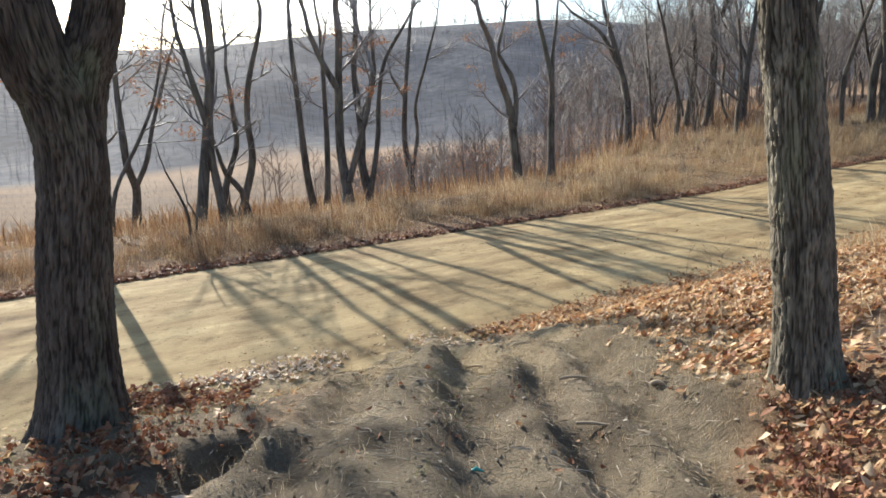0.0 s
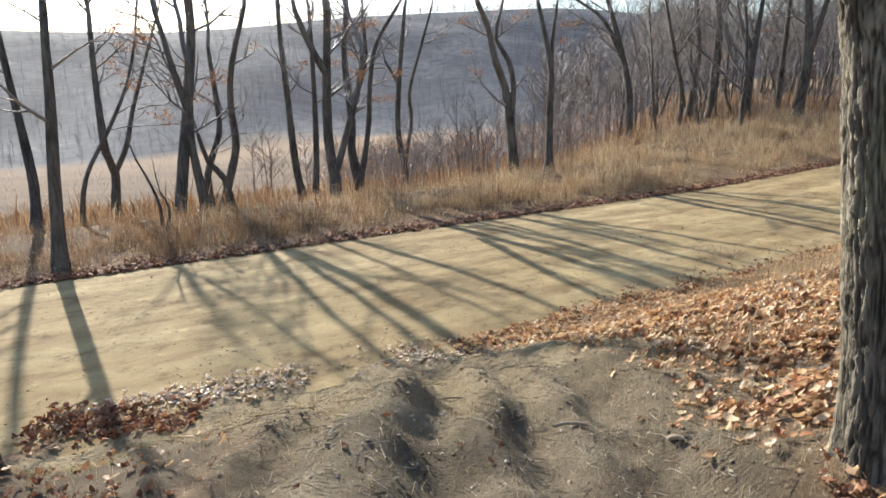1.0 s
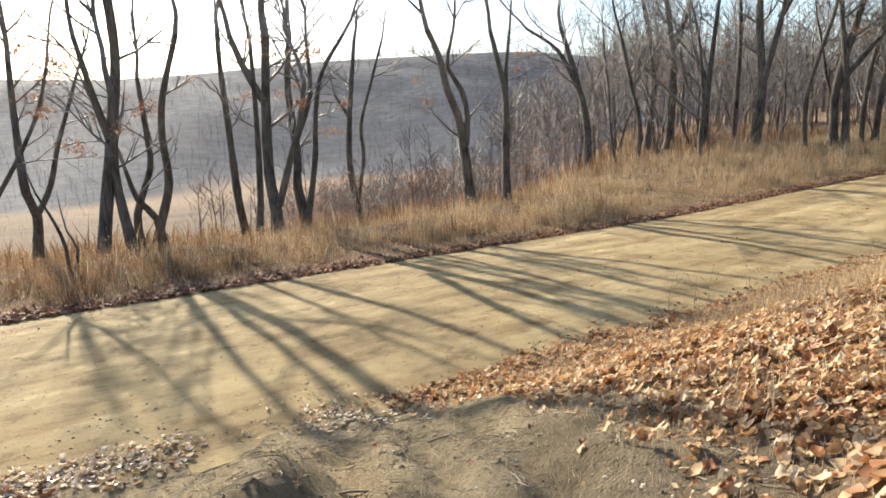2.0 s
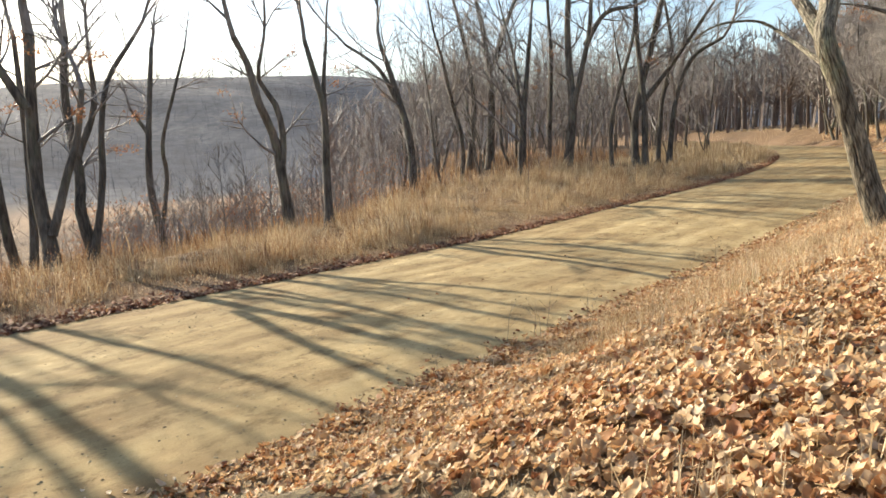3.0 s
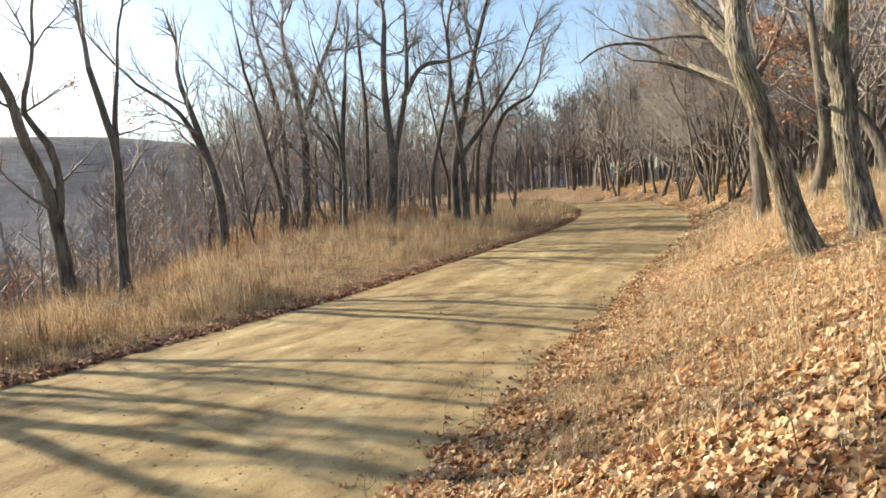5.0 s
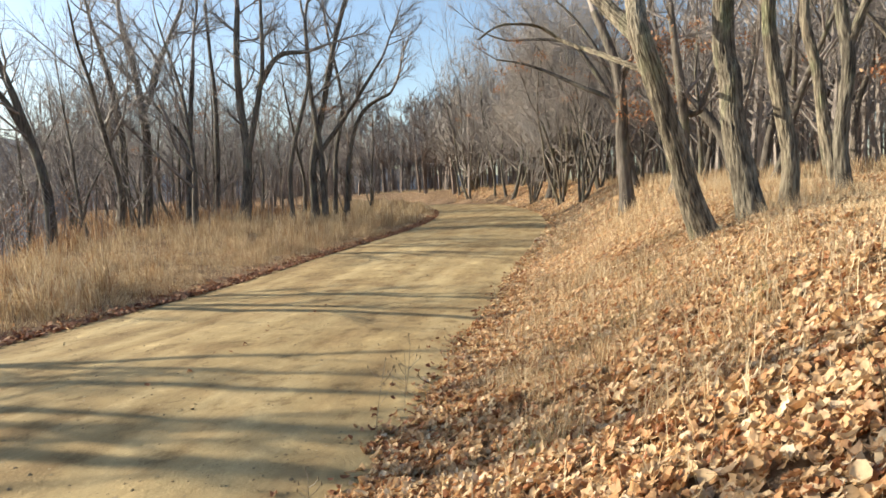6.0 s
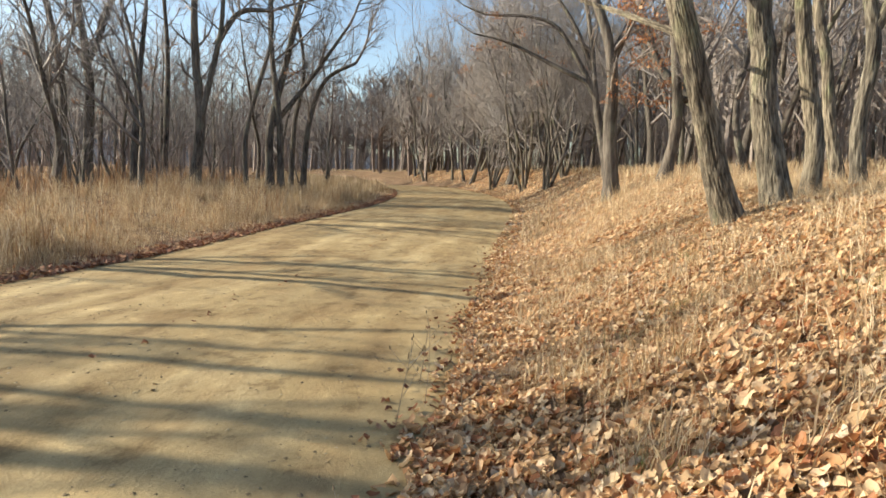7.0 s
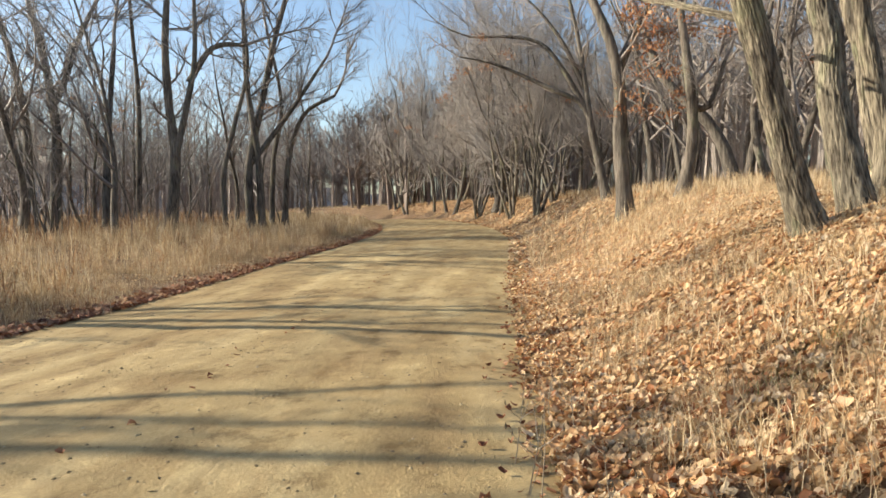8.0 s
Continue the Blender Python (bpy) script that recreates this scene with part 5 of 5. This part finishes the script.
wx, wy = x + 0.7 * np.sin(1.7 * y) + leaf_rng.normal(0, 0.45, n), y + 0.5 * np.sin(1.9 * x) + leaf_rng.normal(0, 0.45, n)
ok = ((s < -3.5) | (s > 9.5) | (d < -4.6)) & (leaf_rng.uniform(0, 1, n) > worn(x, y) * 1.4) & ((x > -1.0) | (wx < -5.0) | (wy < 1.5) | (y > 7.2) | (leaf_rng.uniform(0, 1, n) < 0.12))
litter("fallen_leaves", x[ok], y[ok], leaf_rng.uniform(0.045, 0.10, ok.sum()), FOLDED, LEAF, "fallen oak leaves on the upper bank", 0.42, 0.06)
n = 46000
s, d = leaf_rng.normal(-8, 20, n), -9.5 - np.abs(leaf_rng.normal(0, 14, n))
s2, d2 = leaf_rng.normal(-22, 10, n // 3), -12 * leaf_rng.uniform(0, 1, n // 3)
s, d = np.concatenate([s, s2]), np.concatenate([d, d2])
ok = ((d < -9.5) | (s < -13)) & (s < 16)
x, y = road_xy(s[ok], d[ok])
litter("fallen_leaves", x, y, leaf_rng.uniform(0.10, 0.22, len(x)), TINY, LEAF, "scattered fallen leaves under the trailside oaks", 0.4, 0.06)
n = 45000
s, d = leaf_rng.uniform(15, 75, n), 0.1 - 16 * leaf_rng.uniform(0, 1, n)
x, y = road_xy(s, d)
litter("fallen_leaves", x, y, leaf_rng.uniform(0.12, 0.22, n), TINY, LEAF, "fallen oak leaves under the bank's trees")
n = 12000
s, d = -16 + 62 * leaf_rng.uniform(0, 1, n) ** 1.9, ROAD_W + 0.05 + np.abs(leaf_rng.normal(0, 0.26, n))
x, y = road_xy(s, d)
litter("leaf_drift", x, y, leaf_rng.uniform(0.07, 0.14, n), TINY, LEAF_RED, "dark red-brown leaves drifted along the road edge", 0.4, 0.05)
n = 5200
s, d = leaf_rng.uniform(-2.6, 12, n), -0.26 + leaf_rng.normal(0, 0.15, n)
d = np.minimum(d + 0.12 * np.sin(2.9 * s) * np.sin(1.7 * s + 1), 0.06)
x, y = road_xy(s, d)
litter("leaf_drift", x, y, leaf_rng.uniform(0.04, 0.10, n), LOW, LEAF, "brown leaves drifted along the near road edge", 0.3, 0.03)
# two leaf patches with the sun glint painted in as pale colour
n = 620
t = leaf_rng.uniform(0, 1, n)
x, y = -3.3 + 1.7 * t + leaf_rng.normal(0, 0.14, n), 7.14 + 0.62 * t + leaf_rng.normal(0, 0.13, n) * (0.6 + t)
litter("frosted_leaves", x, y, leaf_rng.uniform(0.035, 0.09, n), LOW, LEAF_GLINT, "leaves heaped at the road's edge, painted pale for sun glint", 0.22, 0.025)
n = 260
x, y = leaf_rng.normal(-0.25, 0.38, n), leaf_rng.normal(8.35, 0.22, n)
litter("frosted_leaves", x, y, leaf_rng.uniform(0.025, 0.07, n), LOW, LEAF_GLINT, "leaf bits strewn where trail meets road, painted pale for glint", 0.25, 0.015)
n = 420
s, d = leaf_rng.uniform(-1, 16, n), np.abs(leaf_rng.normal(0, 0.13, n)) + 2.5 * (leaf_rng.uniform(0, 1, n) < 0.06)
x, y = road_xy(s, d)
me = scatter("stray_leaves", leaf_rng, LOW, np.column_stack([x, y, road_z(x, y) + 0.012]), leaf_rng.uniform(0.035, 0.07, n), LEAF_RED, 0.2)
tagged(new("stray_leaves", me), "single brown leaves blown onto the gravel road", "leaves", kind="stuff")
n = 500
x, y = leaf_rng.uniform(-3.9, -2.3, n), leaf_rng.normal(6.75, 0.2, n)
litter("fallen_leaves", x, y, leaf_rng.uniform(0.05, 0.10, n), LOW, LEAF_RED, "orange-brown leaves between oak and road")

# ---- twigs, clods and stones on trail and road ----
bits = np.random.default_rng(91)


def rod(bend):
    """A lying stick, 1 long."""
    out = []
    tube(out, [(-0.5, 0, 0), (-0.1, bend, 0.03), (0.2, bend * 0.6, 0.0), (0.5, -bend, 0.02)], [0.016, 0.018, 0.014, 0.006], 4)
    co, f = out[0]
    return co, np.concatenate([f[:, [0, 1, 2]], f[:, [0, 2, 3]]])


def lump(seed):
    """A small clod or stone, about 1 across."""
    rng = np.random.default_rng(seed)
    co = np.array([(1, 0, 0), (-1, 0, 0), (0, 1, 0), (0, -1, 0), (0, 0, 0.55), (0.6, 0.6, 0.25), (-0.6, 0.6, 0.2), (-0.6, -0.6, 0.28), (0.6, -0.6, 0.2)]) * 0.5 * rng.uniform(0.7, 1.2, (9, 3))
    return co, np.array([(4, 0, 5), (4, 5, 2), (4, 2, 6), (4, 6, 1), (4, 1, 7), (4, 7, 3), (4, 3, 8), (4, 8, 0)])


def plain(name, stops, rough=0.95):
    m, nt, b = material(name, rough)
    geo = nt.nodes.new("ShaderNodeNewGeometry")
    c = ramp(nt, geo.outputs["Random Per Island"], stops)
    fine = noise_at(nt, 60, 4)
    nt.links.new(mix(nt, 0.4, c, ramp(nt, fine, [(0.3, (0.6, 0.58, 0.55)), (0.7, (1.15, 1.15, 1.1))]), "MULTIPLY"), b.inputs["Base Color"])
    return m


STICK = plain("weathered_stick", [(0.0, (0.16, 0.12, 0.08)), (0.6, (0.36, 0.29, 0.2)), (1.0, (0.58, 0.50, 0.38))])
CLOD = plain("soil_clod", [(0.0, (0.12, 0.09, 0.055)), (0.7, (0.23, 0.175, 0.11)), (1.0, (0.38, 0.31, 0.21))])
GRIT = plain("road_grit", [(0.0, (0.15, 0.11, 0.06)), (0.6, (0.27, 0.205, 0.11)), (1.0, (0.40, 0.325, 0.19))])
TRAIL_CLOD = plain("trail_crumb", [(0.0, (0.10, 0.078, 0.05)), (0.6, (0.24, 0.19, 0.125)), (0.9, (0.42, 0.35, 0.25)), (1.0, (0.66, 0.58, 0.44))])
RODS, LUMPS = [rod(b) for b in (0.04, -0.08, 0.14, 0.0)], [lump(k) for k in range(6)]

n = 7000
x, y = bits.uniform(-3.4, 2.0, n), bits.uniform(1.2, 8.6, n)
ok = worn(x, y) > 0.25
x, y = x[ok], y[ok]
me = scatter("twigs", bits, RODS, np.column_stack([x, y, land_z(x, y) + 0.008]), bits.uniform(0.03, 0.15, len(x)), STICK, 0.12, slope_at(x, y))
tagged(new("twigs", me), "broken twigs and straw on the bare trail", "twigs", kind="stuff")
n = 20000
x, y = bits.uniform(-3.6, 2.2, n), bits.uniform(1.0, 8.8, n)
ok = worn(x, y) > 0.2
x, y = x[ok], y[ok]
me = scatter("clods", bits, LUMPS, np.column_stack([x, y, land_z(x, y) - 0.004]), 0.006 + 0.034 * bits.uniform(0, 1, len(x)) ** 2.6, TRAIL_CLOD, 0.2, slope_at(x, y))
tagged(new("soil_clods", me), "crumbled soil and small stones on the trail", "soil", kind="stuff")
n = 15000
s, d = bits.uniform(-10, 20, n), ROAD_W * bits.beta(0.8, 0.9, n)
s, d = s + 0.35 * np.sin(3 * d + s), d + 0.3 * np.sin(2.2 * s)
x, y = road_xy(s, d)
me = scatter("grit", bits, LUMPS, np.column_stack([x, y, road_z(x, y) - 0.002]), 0.006 + 0.032 * bits.uniform(0, 1, n) ** 3, GRIT, 0.2)
tagged(new("road_grit", me), "loose grit and crumbs on the gravel road", "gravel", kind="stuff")

n = 5200
s, d = bits.uniform(-9, 16, n), ROAD_W * bits.beta(1.3, 1.0, n)
clump = np.sin(2.1 * s + 3 * np.sin(1.3 * d)) * np.sin(2.7 * d + 2 * np.sin(0.9 * s)) + bits.normal(0, 0.4, n) > 0.15
s, d = s[clump], d[clump]
x, y = road_xy(s, d)
me = scatter("road_clods", bits, LUMPS + [(c * 1.6, f) for c, f in RODS] + [(c * 1.2, f) for c, f in LOW[:3]], np.column_stack([x, y, road_z(x, y) - 0.001]), 0.012 + 0.03 * bits.uniform(0, 1, len(x)) ** 2.5, CLOD, 0.12)
tagged(new("road_clods", me), "dark soil crumbs and leaf bits strewn on the road", "soil", kind="stuff")
n = 500
x, y = bits.uniform(-3.0, 1.8, n), bits.uniform(1.5, 8.4, n)
litter("trail_leaves", x, y, 0.014 + 0.045 * bits.uniform(0, 1, n) ** 2.2, LOW, LEAF_RED, "a few trodden brown leaves on the trail", 0.2, 0.01)

# short grass at the trail's borders
gx = np.concatenate([bits.normal(1.35, 0.35, 1500), bits.normal(-0.35, 0.30, 500), bits.normal(-2.3, 0.45, 2600)])
gy = np.concatenate([bits.uniform(2.2, 5.6, 1500), bits.normal(4.6, 0.7, 500), bits.uniform(3.0, 6.4, 2600)])
grass("short_grass", gx, gy, bits.uniform(0.03, 0.10, len(gx)), BLADES, GRASS_GREEN, "short green and straw grass edging the trail", 0.5)


n = 9000
gx, gy = bits.normal(-0.1, 0.55, n), bits.uniform(1.8, 5.6, n)
ok = np.sin(3.3 * gx + 1.7 * gy + 2 * np.sin(2.1 * gy)) + bits.normal(0, 0.4, n) > 0.6
grass("short_grass", gx[ok], gy[ok], bits.uniform(0.018, 0.06, ok.sum()), WIDE_BLADES, GRASS_GREEN, "thin trodden grass and moss on the trail", 0.8)
n = 15000
gx, gy = np.where(bits.uniform(0, 1, n) < 0.5, bits.uniform(-2.6, 1.7, n), bits.normal(1.65, 0.3, n)), bits.uniform(1.8, 6.6, n)
grass("trodden_straw", gx, gy, bits.uniform(0.04, 0.13, n), BLADES, GRASS, "broken straw trodden into the trail", 1.3)


# ---- single small things ----
def stick(x, y, length, radius, yaw, label, mat=None):
    out = []
    tube(out, [(-length / 2, 0, 0), (-length / 5, 0.05 * length, 0.01), (length / 5, 0.02 * length, 0.012), (length / 2, -0.06 * length, 0.0)], [radius, radius * 1.05, radius * 0.8, radius * 0.35], 7)
    ob = new("fallen_stick", joined("fallen_stick", out, mat or STICK))
    gx, gy = slope_at(np.array([x]), np.array([y]))[0]
    ob.matrix_basis = Matrix.Translation((x, y, float(land_z(x, y)) + radius * 0.7)) @ Vector((0, 0, 1)).rotation_difference(Vector((-gx, -gy, 1))).to_matrix().to_4x4() @ pose(0, 0, 0, 0, 0, yaw)
    return tagged(ob, label, "stick", "sticks on the trail")


stick(0.76, 4.59, 0.22, 0.011, 8, "short pale stick lying on trail dirt")
stick(0.10, 5.55, 0.26, 0.008, -15, "thin bent stick lying on trail dirt")
stick(0.75, 3.65, 0.30, 0.010, -24, "pale stick lying on trail dirt")
stick(1.25, 4.25, 0.09, 0.016, -40, "stubby pale chip of wood on the trail")
stick(-2.2, 4.9, 0.34, 0.014, -60, "pale stick lying by an oak's foot")
stick(0.55, 6.2, 0.2, 0.007, 5, "thin dark stick lying on trail dirt")
stick(3.6, 6.9, 0.5, 0.009, -35, "thin grey stick on fallen leaves")
stick(5.4, 9.6, 0.6, 0.009, 30, "thin grey stick on fallen leaves")

# a broken grey root that stands out of the leaves
root = []
tube(root, [(0, 0, -0.04), (0.0, 0.0, 0.03), (0.012, 0.006, 0.065), (0.03, 0.012, 0.08)], [0.016, 0.014, 0.017, 0.016], 9)
tube(root, [(-0.03, -0.006, 0.05), (0.0, 0.0, 0.075), (0.035, 0.012, 0.085), (0.07, 0.018, 0.07)], [0.007, 0.016, 0.018, 0.009], 9)
rb = tagged(new("broken_root", joined("broken_root", root, plain("grey_root", [(0.0, (0.18, 0.165, 0.17)), (1.0, (0.34, 0.32, 0.33))]))), "broken grey root stub standing among leaves", "root")
rb.location = (1.14, 2.34, float(land_z(1.14, 2.34)))

scrap_mat, nt, b = material("green_film", 0.35)
nt.links.new(ramp(nt, noise_at(nt, 30, 3), [(0.3, (0.05, 0.28, 0.22)), (0.7, (0.14, 0.45, 0.36))]), b.inputs["Base Color"])
sc = []
tube(sc, [(-0.03, 0, 0.004), (0, 0.008, 0.014), (0.035, -0.004, 0.004)], [0.004, 0.012, 0.003], 5)
so = tagged(new("plastic_scrap", joined("plastic_scrap", sc, scrap_mat)), "small crumpled green plastic scrap on trail dirt", "litter")
so.location = (0.0, 2.86, float(land_z(0.0, 2.86)) + 0.002)


def weed(x, y, height, seed):
    """A dry weed stalk with side stalks and seed heads."""
    rng = np.random.default_rng(seed)
    ob = thing("dry_weed", x, y, "thin dark dry weed stalk with seed heads", "weed", "weeds at the road edge", sink=0.02)
    stalk, heads = [], []
    top = np.array([rng.normal(0, 0.12), rng.normal(0, 0.12), 1.0]) * height
    tube(stalk, [np.zeros(3), top * 0.5 + rng.normal(0, 0.01, 3), top], [0.004, 0.003, 0.0015], 4)
    for _ in range(5):
        t = rng.uniform(0.35, 0.95)
        a = rng.uniform(0, 6.28)
        p = top * t
        q = p + height * (0.35 - 0.2 * t) * np.array([math.cos(a), math.sin(a), 0.9])
        tube(stalk, [p, (p + q) / 2 + np.array([0, 0, -0.01]), q], [0.0022, 0.002, 0.0012], 3)
        tube(heads, [q - np.array([0, 0, 0.012]), q, q + np.array([0, 0, 0.016])], [0.002, 0.005, 0.0015], 5)
    part("stalk", joined("stalk", stalk, STICK), ob)
    for head in heads:
        part("seed_head", joined("seed_head", [head], CLOD), ob)
    return ob


for k in range(14):
    s = bits.uniform(-1.5, 11)
    x, y = (float(v) for v in road_xy(np.float64(s), np.float64(bits.uniform(-0.5, 0.15))))
    weed(x, y, bits.uniform(0.25, 0.6), 300 + k)

# the nearest leaves of the bank, each an object
leaf_meshes = []
for k, (c, f) in enumerate(LEAVES):
    m = mesh_of("leaf", c, f)
    m.materials.append(LEAF)
    leaf_meshes.append(m)
for k in range(290):
    s, d = bits.uniform(-1.2, 4.5), bits.uniform(-3.6, -0.4)
    x, y = (float(v) for v in road_xy(np.float64(s), np.float64(d)))
    if worn(np.float64(x), np.float64(y)) > 0.5:
        continue
    ob = new("leaf", leaf_meshes[k % len(leaf_meshes)])
    ob.parent = ground
    ob.matrix_basis = pose(x, y, float(land_z(x, y)) + 0.055, bits.normal(17, 20), bits.normal(0, 20), bits.uniform(0, 360)) @ Matrix.Scale(bits.uniform(0.065, 0.108), 4)
